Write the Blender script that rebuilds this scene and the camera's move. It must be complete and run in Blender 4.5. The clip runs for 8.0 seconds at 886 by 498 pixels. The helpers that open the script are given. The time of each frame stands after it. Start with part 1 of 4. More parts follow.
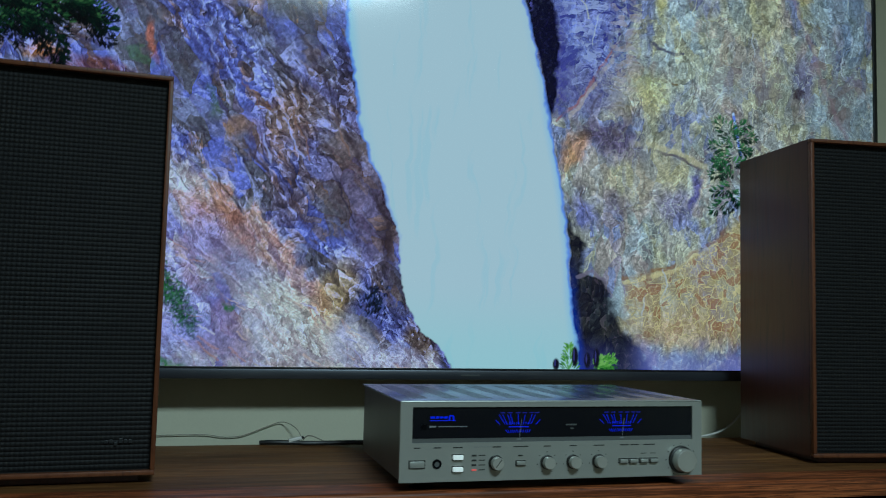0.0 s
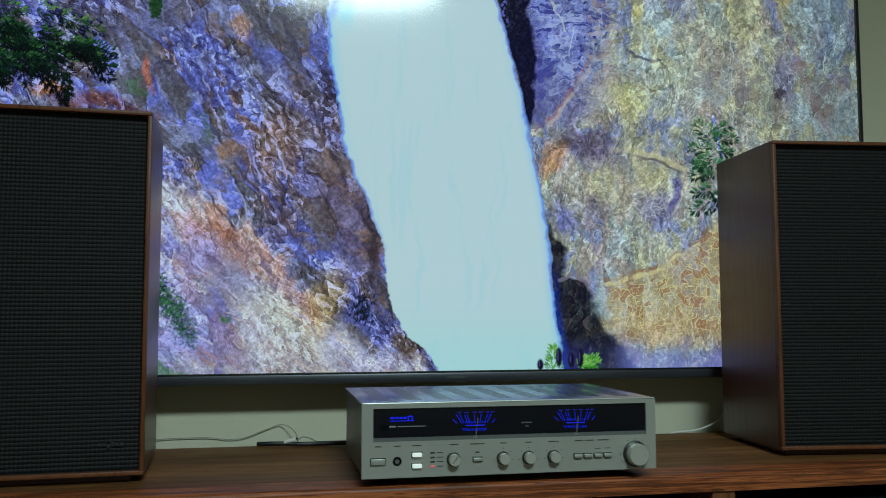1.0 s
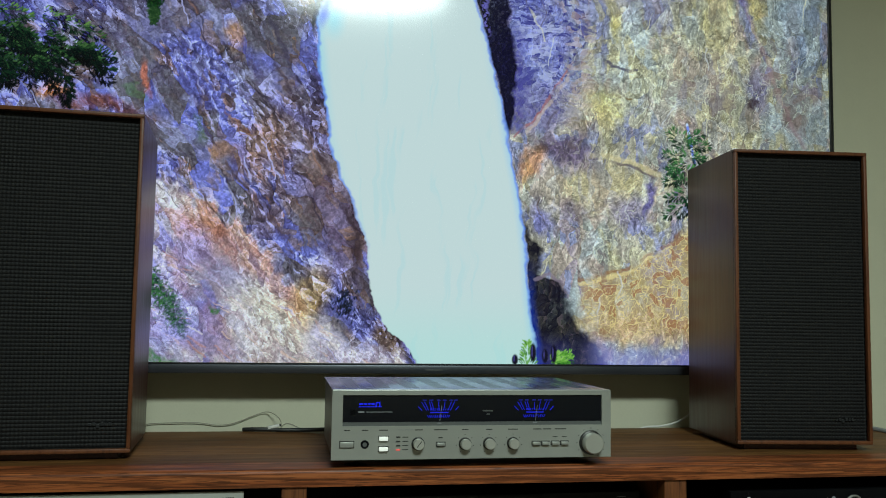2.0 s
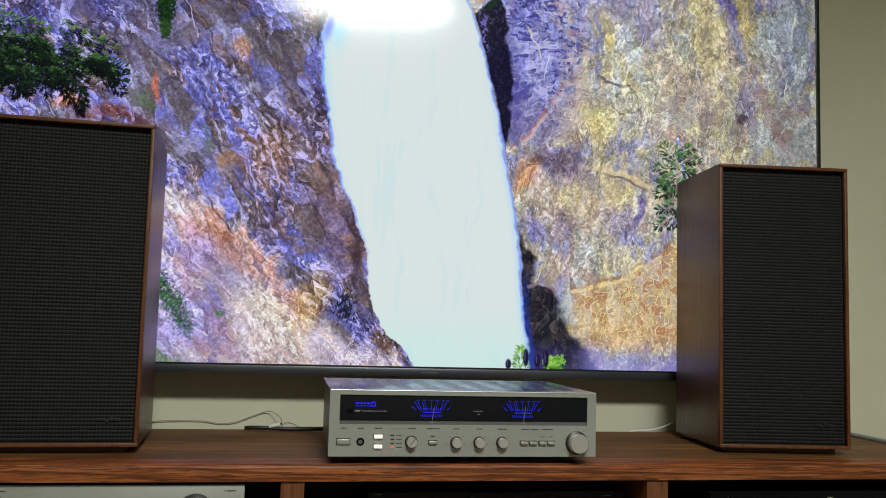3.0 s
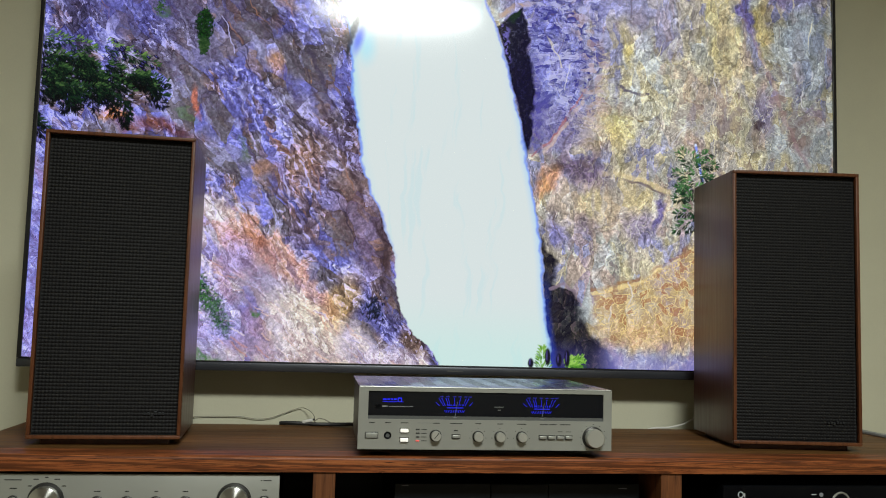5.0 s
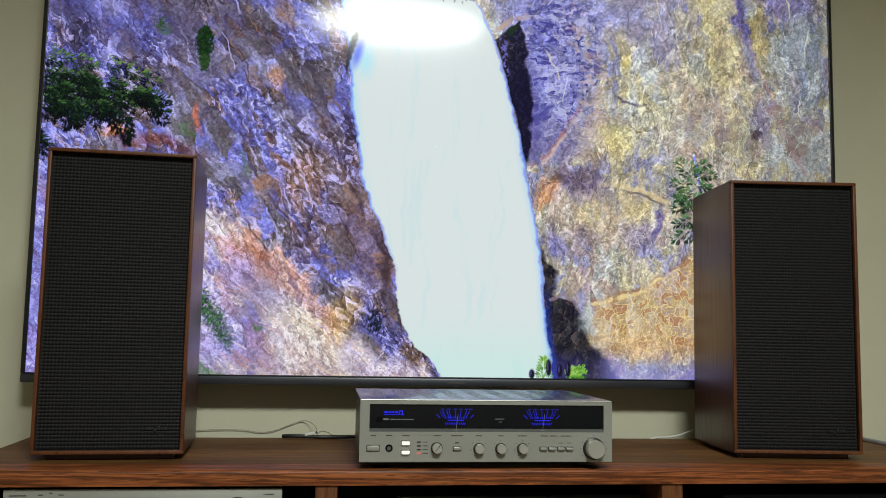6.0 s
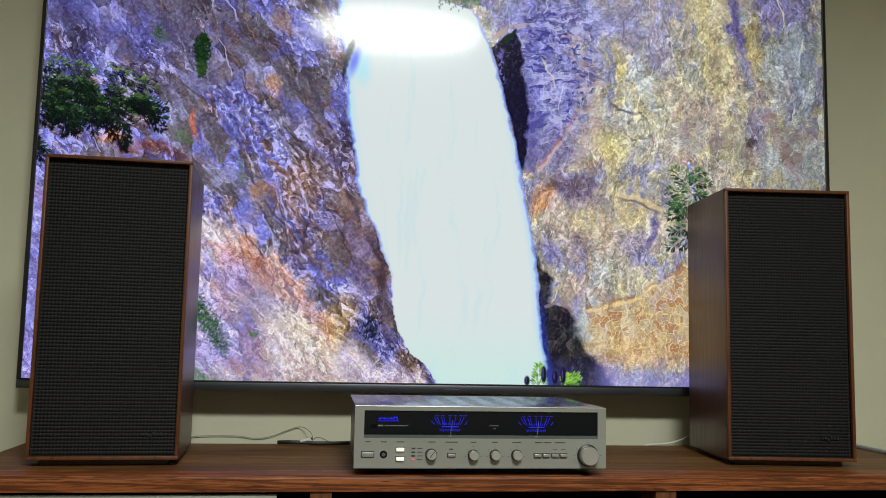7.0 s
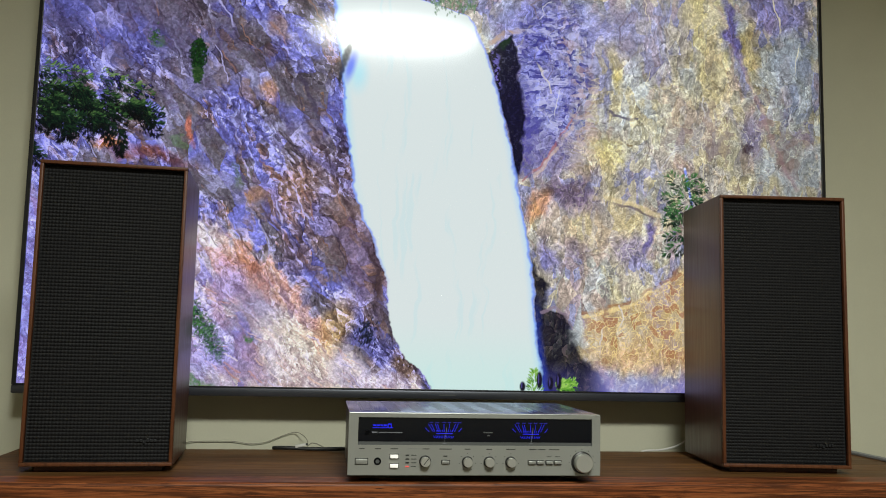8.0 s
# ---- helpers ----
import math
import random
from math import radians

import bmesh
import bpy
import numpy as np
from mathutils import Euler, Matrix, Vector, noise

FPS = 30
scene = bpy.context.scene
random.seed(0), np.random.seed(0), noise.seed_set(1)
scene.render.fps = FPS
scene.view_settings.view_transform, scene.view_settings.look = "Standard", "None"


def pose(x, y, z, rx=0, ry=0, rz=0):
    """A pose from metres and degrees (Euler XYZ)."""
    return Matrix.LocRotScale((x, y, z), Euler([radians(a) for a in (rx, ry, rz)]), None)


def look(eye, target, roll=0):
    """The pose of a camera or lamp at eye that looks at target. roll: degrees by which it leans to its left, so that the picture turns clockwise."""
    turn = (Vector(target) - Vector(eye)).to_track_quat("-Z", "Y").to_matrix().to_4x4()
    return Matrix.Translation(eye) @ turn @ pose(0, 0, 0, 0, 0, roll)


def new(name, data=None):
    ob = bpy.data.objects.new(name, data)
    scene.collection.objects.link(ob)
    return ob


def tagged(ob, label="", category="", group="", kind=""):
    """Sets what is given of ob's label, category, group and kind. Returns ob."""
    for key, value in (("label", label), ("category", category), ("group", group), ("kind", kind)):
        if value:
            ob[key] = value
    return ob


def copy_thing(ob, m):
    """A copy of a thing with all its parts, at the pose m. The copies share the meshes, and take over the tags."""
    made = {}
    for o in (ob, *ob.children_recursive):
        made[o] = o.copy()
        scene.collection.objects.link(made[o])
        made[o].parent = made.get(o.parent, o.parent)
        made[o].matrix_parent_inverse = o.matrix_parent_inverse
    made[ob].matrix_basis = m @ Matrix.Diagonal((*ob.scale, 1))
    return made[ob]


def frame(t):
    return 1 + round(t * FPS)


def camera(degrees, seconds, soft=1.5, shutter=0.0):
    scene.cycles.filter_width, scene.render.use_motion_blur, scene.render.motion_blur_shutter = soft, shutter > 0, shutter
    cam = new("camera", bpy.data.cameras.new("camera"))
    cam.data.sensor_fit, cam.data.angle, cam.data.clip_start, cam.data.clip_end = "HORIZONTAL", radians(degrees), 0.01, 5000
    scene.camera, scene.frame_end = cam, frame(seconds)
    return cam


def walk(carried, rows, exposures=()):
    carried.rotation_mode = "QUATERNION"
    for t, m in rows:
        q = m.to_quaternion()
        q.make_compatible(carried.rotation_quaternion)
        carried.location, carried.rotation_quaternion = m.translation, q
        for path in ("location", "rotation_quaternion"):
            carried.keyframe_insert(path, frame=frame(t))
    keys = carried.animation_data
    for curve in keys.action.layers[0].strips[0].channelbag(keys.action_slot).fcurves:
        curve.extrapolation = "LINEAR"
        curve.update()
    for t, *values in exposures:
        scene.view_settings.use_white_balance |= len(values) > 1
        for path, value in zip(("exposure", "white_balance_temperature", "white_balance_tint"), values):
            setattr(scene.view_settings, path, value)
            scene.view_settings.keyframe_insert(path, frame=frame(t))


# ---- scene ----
cam = camera(54.3, 8.0, soft=1.0, shutter=0.5)
PATH = [
    (0, (0.073, 0.044, 0.717), (0.605, 1.965, 0.876), 1.4),
    (0.5, (0.139, -0.022, 0.731), (0.602, 1.917, 0.89), 0.2),
    (1, (0.197, -0.075, 0.729), (0.591, 1.879, 0.886), -0.1),
    (1.5, (0.236, -0.126, 0.721), (0.607, 1.833, 0.875), 0.5),
    (3, (0.255, -0.24, 0.715), (0.603, 1.721, 0.889), 1.6),
    (3.5, (0.254, -0.269, 0.71), (0.579, 1.697, 0.878), 1.9),
    (4, (0.257, -0.295, 0.716), (0.555, 1.676, 0.876), 2.0),
    (4.5, (0.255, -0.316, 0.714), (0.537, 1.658, 0.876), 2.0),
    (5, (0.258, -0.323, 0.714), (0.532, 1.65, 0.889), 1.6),
    (6.5, (0.265, -0.341, 0.724), (0.53, 1.631, 0.926), 1.0),
    (7, (0.268, -0.343, 0.722), (0.537, 1.628, 0.931), 1.2),
    (7.5, (0.271, -0.343, 0.727), (0.542, 1.627, 0.934), 1.4),
    (8, (0.277, -0.345, 0.73), (0.546, 1.625, 0.944), 1.3),
]
walk(cam, [(t, look(eye, target, roll)) for t, eye, target, roll in PATH], exposures=[(0, -0.68, 4900, -9), (0.5, -0.45, 5350, -10), (1.0, -0.42, 5350, -9), (1.6, -0.33, 5550, -9), (3.0, 0.0, 6400, 9), (8.0, 0.0, 6400, 9)])


# ---------------------------------------------------------------- world and lamp
world = bpy.data.worlds.new("world")
scene.world = world
world.use_nodes = True
world.node_tree.nodes["Background"].inputs["Color"].default_value = (0.02, 0.022, 0.03, 1)
world.node_tree.nodes["Background"].inputs["Strength"].default_value = 0.2

LAMP_AT, LAMP_POWER = (0.60, -1.02, 2.38), 108.0
lamp_data = bpy.data.lights.new("ceiling_lamp", "AREA")
lamp_data.shape, lamp_data.size, lamp_data.size_y, lamp_data.energy = "ELLIPSE", 0.90, 0.50, LAMP_POWER
lamp_data.spread = radians(156)
lamp_data.color = (0.98, 1.0, 0.92)
lamp = new("ceiling_lamp", lamp_data)
lamp.matrix_world = pose(LAMP_AT[0], LAMP_AT[1], LAMP_AT[2])


# ---------------------------------------------------------------- materials
def lin(c):
    """A colour given as 0 to 255, in linear light."""
    return tuple(((v / 255 + 0.055) / 1.055) ** 2.4 if v > 10 else v / 255 / 12.92 for v in c)


class Nodes:
    """A material and short ways to add nodes to it."""

    def __init__(self, name):
        self.mat = bpy.data.materials.new(name)
        self.mat.use_nodes = True
        self.tree = self.mat.node_tree
        self.bsdf = self.tree.nodes["Principled BSDF"]
        self.coord = self.tree.nodes.new("ShaderNodeTexCoord").outputs["Object"]

    def link(self, a, b):
        self.tree.links.new(a, b)

    def stretched(self, scale, shift=None):
        n = self.tree.nodes.new("ShaderNodeMapping")
        n.inputs["Scale"].default_value = scale
        self.link(self.coord, n.inputs["Vector"])
        if shift is not None:
            self.link(shift, n.inputs["Location"])
        return n.outputs["Vector"]

    def noise(self, vector, scale=1.0, detail=6.0, rough=0.55, distortion=0.0):
        n = self.tree.nodes.new("ShaderNodeTexNoise")
        n.inputs["Scale"].default_value = scale
        n.inputs["Detail"].default_value = detail
        n.inputs["Roughness"].default_value = rough
        n.inputs["Distortion"].default_value = distortion
        self.link(vector, n.inputs["Vector"])
        return n.outputs["Fac"]

    def ramp(self, fac, stops):
        n = self.tree.nodes.new("ShaderNodeValToRGB")
        e = n.color_ramp.elements
        while len(e) < len(stops):
            e.new(0.5)
        for el, (p, c) in zip(e, stops):
            el.position = p
            el.color = (*c, 1) if len(c) == 3 else c
        self.link(fac, n.inputs["Fac"])
        return n.outputs["Color"]

    def mix(self, fac, a, b, mode="MIX"):
        n = self.tree.nodes.new("ShaderNodeMix")
        n.data_type, n.blend_type = "RGBA", mode
        for socket, value in ((n.inputs[0], fac), (n.inputs[6], a), (n.inputs[7], b)):
            if isinstance(value, bpy.types.NodeSocket):
                self.link(value, socket)
            elif isinstance(value, tuple):
                socket.default_value = (*value, 1)
            else:
                socket.default_value = value
        return n.outputs[2]

    def bump(self, height, strength, distance):
        n = self.tree.nodes.new("ShaderNodeBump")
        n.inputs["Strength"].default_value = strength
        n.inputs["Distance"].default_value = distance
        self.link(height, n.inputs["Height"])
        self.link(n.outputs["Normal"], self.bsdf.inputs["Normal"])

    def set(self, **values):
        for key, v in values.items():
            socket = self.bsdf.inputs[key.replace("_", " ")]
            if isinstance(v, bpy.types.NodeSocket):
                self.link(v, socket)
            elif isinstance(v, tuple):
                socket.default_value = (*v, 1)
            else:
                socket.default_value = v
        return self.mat


def plain(name, base, rough=0.5, metal=0.0, grain=400.0, spread=0.12, relief=0.05, shine=0.5):
    """Paint, plastic or metal with slight cloudiness, dirt in the gloss and a fine relief."""
    n = Nodes(name)
    v = n.stretched((1, 1, 1))
    cloud, fine = n.noise(v, 6.0, 5.0), n.noise(v, grain, 3.0)
    dark = tuple(c * (1 - spread) for c in base)
    light = tuple(min(1.0, c * (1 + spread)) for c in base)
    col = n.mix(0.35, n.ramp(cloud, [(0.3, dark), (0.7, light)]), n.ramp(fine, [(0.3, dark), (0.7, light)]))
    gloss = n.ramp(cloud, [(0.3, (rough * 0.88,) * 3), (0.75, (min(1, rough * 1.15),) * 3)])
    n.bump(fine, relief, 0.0006)
    return n.set(Base_Color=col, Roughness=gloss, Metallic=metal, Specular_IOR_Level=shine)


def wood(name, stretch, tones, rough, fibre, shift=0.0, relief=0.15, shine=0.5, bite=0.0):
    """Figured wood: long wandering bands, dark veins and fine fibres along one axis; each piece is cut from its own place."""
    n = Nodes(name)
    info = n.tree.nodes.new("ShaderNodeObjectInfo")
    scale = n.tree.nodes.new("ShaderNodeVectorMath")
    scale.operation = "SCALE"
    scale.inputs[0].default_value = (17.0, 31.0, 23.0)
    n.link(info.outputs["Random"], scale.inputs["Scale"])
    place = scale.outputs[0] if shift else None
    v = n.stretched(stretch, place)
    bands = n.noise(v, 1.0, 5.0, 0.55, 1.2)
    veins = n.noise(v, 2.1, 7.0, 0.6, 2.2)
    wave = n.tree.nodes.new("ShaderNodeTexWave")
    wave.wave_type, wave.bands_direction = "BANDS", "DIAGONAL"
    for key, value in (("Scale", 0.32), ("Distortion", 9.0), ("Detail", 4.0), ("Detail Scale", 0.7), ("Detail Roughness", 0.6)):
        wave.inputs[key].default_value = value
    n.link(v, wave.inputs["Vector"])
    fine = n.noise(n.stretched(tuple(s * fibre for s in stretch), place), 1.0, 4.0, 0.7)
    dark, mid, light = tones
    col = n.ramp(bands, [(0.30 + 0.08 * bite, dark), (0.46 + 0.02 * bite, mid), (0.68 - 0.07 * bite, light)])
    col = n.mix(n.ramp(veins, [(0.33 + 0.08 * bite, (0.85 + 0.13 * bite,) * 3), (0.47 + 0.03 * bite, (0.0,) * 3)]), col, tuple(c * 0.45 for c in dark))
    if bite:
        col = n.mix(n.ramp(wave.outputs["Fac"], [(0.04, (0.8 * bite,) * 3), (0.30, (0.0,) * 3)]), col, tuple(c * 0.5 for c in dark))
    col = n.mix(0.25, col, n.ramp(fine, [(0.3, tuple(c * 0.6 for c in mid)), (0.7, light)]))
    if shift:
        tone = n.ramp(info.outputs["Random"], [(0.0, (0.78,) * 3), (1.0, (1.12,) * 3)])
        col = n.mix(1.0, col, tone, "MULTIPLY")
    n.bump(fine, relief, 0.0008)
    return n.set(Base_Color=col, Roughness=n.ramp(fine, [(0.3, (rough * 0.85,) * 3), (0.7, (rough * 1.2,) * 3)]), Specular_IOR_Level=shine)


def glowing(name, colour, strength, base=(0.02, 0.02, 0.02)):
    n = Nodes(name)
    mottle = n.noise(n.stretched((1, 1, 1)), 300.0, 2.0)
    return n.set(Base_Color=base, Emission_Color=n.ramp(mottle, [(0.3, tuple(c * 0.8 for c in colour)), (0.7, colour)]), Emission_Strength=strength, Roughness=0.4)


M_WALL = plain("cream_wall_paint", (0.63, 0.615, 0.465), 0.75, grain=260.0, spread=0.05, relief=0.25)
M_CEIL = plain("ceiling_paint", (0.66, 0.65, 0.61), 0.85, grain=200.0, spread=0.03, relief=0.2)
M_FLOOR = wood("floor_oak", (3.0, 22.0, 22.0), ((0.035, 0.02, 0.012), (0.07, 0.042, 0.024), (0.10, 0.065, 0.036)), 0.4, 5.0)
M_BENCH_TOP = wood("bench_wood", (2.6, 46.0, 46.0), ((0.062, 0.024, 0.008), (0.144, 0.064, 0.018), (0.212, 0.106, 0.033)), 0.5, 5.0, shift=1.0, shine=0.2, bite=0.4)
M_BENCH_EDGE = wood("bench_edge_wood", (4.2, 55.0, 150.0), ((0.044, 0.013, 0.0055), (0.225, 0.061, 0.018), (0.33, 0.108, 0.033)), 0.42, 2.4, shift=1.0, shine=0.22, bite=1.0)
M_POST = wood("bench_post_wood", (60.0, 60.0, 3.0), ((0.040, 0.013, 0.006), (0.135, 0.046, 0.015), (0.19, 0.072, 0.025)), 0.5, 4.0, shift=1.0, shine=0.3)
M_SPEAKER = wood("speaker_veneer", (34.0, 34.0, 2.2), ((0.052, 0.0130, 0.0064), (0.062, 0.0160, 0.0078), (0.073, 0.0196, 0.0094)), 0.34, 3.0, relief=0.012, shine=0.32)
M_TRIM = wood("speaker_trim_wood", (50.0, 50.0, 6.0), ((0.074, 0.024, 0.009), (0.108, 0.036, 0.013), (0.135, 0.049, 0.019)), 0.45, 3.0, relief=0.06, shine=0.3)
M_CLOTH = plain("black_grille_cloth", (0.0058, 0.0056, 0.0062), 0.62, grain=900.0, spread=0.35, relief=0.3, shine=0.22)
M_BACKING = plain("black_backing", (0.006, 0.006, 0.006), 0.9)
M_SILVER = plain("silver_panel", (0.345, 0.355, 0.328), 0.40, metal=0.5, grain=700.0, spread=0.05)
# The screen's blue reflection is tinted into the base of cover and vent slots.
M_CASE = plain("silver_case_blue_sheen", (0.20, 0.225, 0.40), 0.26, metal=0.8, grain=500.0, spread=0.06)
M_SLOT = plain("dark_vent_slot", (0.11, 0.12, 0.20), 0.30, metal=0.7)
M_SIDE = plain("grey_case_side", (0.10, 0.095, 0.09), 0.42, metal=0.4)
M_KNOB = plain("turned_aluminium", (0.47, 0.475, 0.455), 0.28, metal=0.95, grain=600.0, spread=0.06)
spin = M_KNOB.node_tree.nodes.new("ShaderNodeTangent")
spin.direction_type, spin.axis = "RADIAL", "Y"
M_KNOB.node_tree.links.new(spin.outputs["Tangent"], M_KNOB.node_tree.nodes["Principled BSDF"].inputs["Tangent"])
M_KNOB.node_tree.nodes["Principled BSDF"].inputs["Anisotropic"].default_value = 0.9
M_KNOB.node_tree.nodes["Principled BSDF"].inputs["Anisotropic Rotation"].default_value = 0.25
M_CAP = plain("satin_knob_cap", (0.50, 0.505, 0.465), 0.40, metal=0.7, grain=600.0, spread=0.06)
M_KNOB_SIDE = plain("dark_knob_skirt", (0.035, 0.035, 0.033), 0.4, metal=0.6)
M_GLASS = plain("black_display_glass", (0.006, 0.0065, 0.009), 0.10, spread=0.05, relief=0.0, shine=0.22)
M_GREYSTRIP = plain("grey_display_strip", (0.09, 0.095, 0.095), 0.35)
M_INK = plain("dark_print", (0.022, 0.022, 0.02), 0.6)
M_INKPALE = plain("pale_print", (0.20, 0.21, 0.23), 0.6)
M_BLACK = plain("black_lacquer", (0.002, 0.0023, 0.0035), 0.3, shine=0.12)
M_BLACKMET = plain("black_metal", (0.0025, 0.003, 0.004), 0.45, shine=0.12)
M_GREYPANEL = plain("dark_door_panel", (0.0045, 0.006, 0.008), 0.4, shine=0.2)
M_BEZEL = plain("black_bezel", (0.012, 0.012, 0.014), 0.35)
M_CHIN = plain("dark_silver_chin", (0.07, 0.074, 0.088), 0.4, metal=0.6, grain=800.0)
M_BLUE = glowing("blue_meter_light", (0.008, 0.012, 0.95), 0.95, (0.004, 0.004, 0.006))
M_BLUEDIM = glowing("dim_blue_meter_light", (0.008, 0.010, 0.55), 0.45, (0.004, 0.004, 0.006))
M_WHITELIT = glowing("lit_white_button", (1.0, 0.96, 0.84), 0.62, (0.6, 0.6, 0.55))
M_RED = glowing("red_indicator", (1.0, 0.12, 0.10), 0.75, (0.3, 0.05, 0.04))
M_WIRE = plain("grey_beige_wire", (0.25, 0.235, 0.18), 0.5)
M_BLACKWIRE = plain("black_cable_rubber", (0.012, 0.012, 0.012), 0.45)
M_WHITEWIRE = plain("white_cable", (0.68, 0.67, 0.62), 0.45)
M_RACEWAY = plain("grey_trim_plastic", (0.24, 0.25, 0.25), 0.5)
M_GLOBE = glowing("lamp_globe", (1.0, 0.94, 0.80), 3.0, (0.8, 0.8, 0.8))
M_PALELOGO = plain("white_print", (0.62, 0.64, 0.66), 0.5)
M_BADGE = plain("dark_badge", (0.03, 0.032, 0.036), 0.4, metal=0.5)


# ---------------------------------------------------------------- mesh helpers
def add_box(bm, x0, x1, y0, y1, z0, z1, bevel=0.0, segments=2):
    made = bmesh.ops.create_cube(bm, size=1.0)["verts"]
    for v in made:
        v.co = Vector((x0 + (v.co.x + 0.5) * (x1 - x0), y0 + (v.co.y + 0.5) * (y1 - y0), z0 + (v.co.z + 0.5) * (z1 - z0)))
    if bevel:
        edges = list({e for v in made for e in v.link_edges})
        bmesh.ops.bevel(bm, geom=edges, offset=bevel, segments=segments, profile=0.5, affect="EDGES")
    return bm


def box(x0, x1, y0, y1, z0, z1, bevel=0.0, segments=2):
    return add_box(bmesh.new(), x0, x1, y0, y1, z0, z1, bevel, segments)


def turned(profile, x=0.0, z=0.0, segs=40):
    """A turned form about an axis that runs along y through (x, z); profile: (radius, y), from the front backwards."""
    bm = bmesh.new()
    rings = []
    for r, y in profile:
        if r < 1e-6:
            rings.append([bm.verts.new((x, y, z))])
        else:
            rings.append([bm.verts.new((x + r * math.cos(2 * math.pi * i / segs), y, z + r * math.sin(2 * math.pi * i / segs))) for i in range(segs)])
    for a, b in zip(rings, rings[1:]):
        for i in range(segs):
            j = (i + 1) % segs
            loop = [a[i % len(a)], a[j % len(a)], b[j % len(b)], b[i % len(b)]]
            loop = list(dict.fromkeys(loop))
            if len(loop) > 2:
                bm.faces.new(loop)
    bmesh.ops.recalc_face_normals(bm, faces=bm.faces)
    return bm


def sweep(points, radius, segs=8, steps=8):
    """A round cable along a smooth line through the points."""
    pts = [Vector(p) for p in points]
    pts = [pts[0] * 2 - pts[1], *pts, pts[-1] * 2 - pts[-2]]
    line = []
    for p0, p1, p2, p3 in zip(pts, pts[1:], pts[2:], pts[3:]):
        for k in range(steps):
            t = k / steps
            line.append(0.5 * (2 * p1 + (p2 - p0) * t + (2 * p0 - 5 * p1 + 4 * p2 - p3) * t * t + (3 * p1 - p0 - 3 * p2 + p3) * t ** 3))
    line.append(pts[-2])
    bm = bmesh.new()
    rings = []
    for i, p in enumerate(line):
        d = (line[min(i + 1, len(line) - 1)] - line[max(i - 1, 0)]).normalized()
        up = Vector((0, 0, 1)) if abs(d.z) < 0.9 else Vector((0, 1, 0))
        s = d.cross(up).normalized()
        u = s.cross(d)
        rings.append([bm.verts.new(p + radius * (s * math.cos(2 * math.pi * k / segs) + u * math.sin(2 * math.pi * k / segs))) for k in range(segs)])
    for a, b in zip(rings, rings[1:]):
        for k in range(segs):
            bm.faces.new((a[k], a[(k + 1) % segs], b[(k + 1) % segs], b[k]))
    bm.faces.new(rings[0])
    bm.faces.new(list(reversed(rings[-1])))
    bmesh.ops.recalc_face_normals(bm, faces=bm.faces)
    return bm


def mesh_of(name, bm, material, smooth=False):
    me = bpy.data.meshes.new(name)
    bm.to_mesh(me)
    bm.free()
    me.materials.append(material)
    if smooth:
        me.polygons.foreach_set("use_smooth", [True] * len(me.polygons))
        me.set_sharp_from_angle(angle=radians(35))
    return me


def part(name, bm, material, parent, label="", smooth=False):
    ob = new(name, mesh_of(name, bm, material, smooth))
    ob.parent = parent
    return tagged(ob, label)


def thing(name, m, label, category, group="", kind=""):
    ob = new(name)
    ob.empty_display_size = 0.05
    ob.matrix_world = m
    return tagged(ob, label, category, group, kind)


def solid(name, bm, material, label, category, kind="", m=None, smooth=False):
    ob = new(name, mesh_of(name, bm, material, smooth))
    if m is not None:
        ob.matrix_world = m
    return tagged(ob, label, category, "", kind)


# ---------------------------------------------------------------- the room
WALL_Y, X0, X1, Y0, CEIL = 1.67, -2.1, 3.0, -4.2, 2.42
solid("floor", box(X0 - 0.1, X1 + 0.1, Y0 - 0.1, WALL_Y + 0.1, -0.1, 0.0), M_FLOOR, "brown oak floor of the living room", "floor", "structure")
solid("ceiling", box(X0 - 0.1, X1 + 0.1, Y0 - 0.1, WALL_Y + 0.1, CEIL, CEIL + 0.1), M_CEIL, "plain white painted ceiling", "ceiling", "structure")
solid("wall_north", box(X0 - 0.1, X1 + 0.1, WALL_Y, WALL_Y + 0.12, 0.0, CEIL), M_WALL, "cream painted wall behind the television", "wall", "structure")
solid("wall_south", box(X0 - 0.1, X1 + 0.1, Y0 - 0.12, Y0, 0.0, CEIL), M_WALL, "plain cream painted wall", "wall", "structure")
solid("wall_west", box(X0 - 0.12, X0, Y0, WALL_Y, 0.0, CEIL), M_WALL, "plain cream painted side wall", "wall", "structure")
solid("wall_east", box(X1, X1 + 0.12, Y0, WALL_Y, 0.0, CEIL), M_WALL, "plain cream painted side wall", "wall", "structure")

ceiling_light = thing("ceiling_light", pose(LAMP_AT[0], LAMP_AT[1], CEIL, 0, 0, 0), "oval white ceiling lamp, lit", "lamp")
for name, profile, material, label in (("base", [(0, -0.02), (0.48, -0.02), (0.49, 0.0), (0, 0.0)], M_CEIL, ""),
                                       ("shade", [(0.455, -0.045), (0.47, -0.045), (0.475, -0.02), (0.455, -0.02), (0.455, -0.045)], M_GLOBE, "white glowing rim")):
    bm = turned(profile, segs=48)
    bmesh.ops.transform(bm, matrix=Matrix.Diagonal((1, 0.56, 1, 1)) @ pose(0, 0, 0, 90, 0, 0), verts=bm.verts)
    part(name, bm, material, ceiling_light, label)

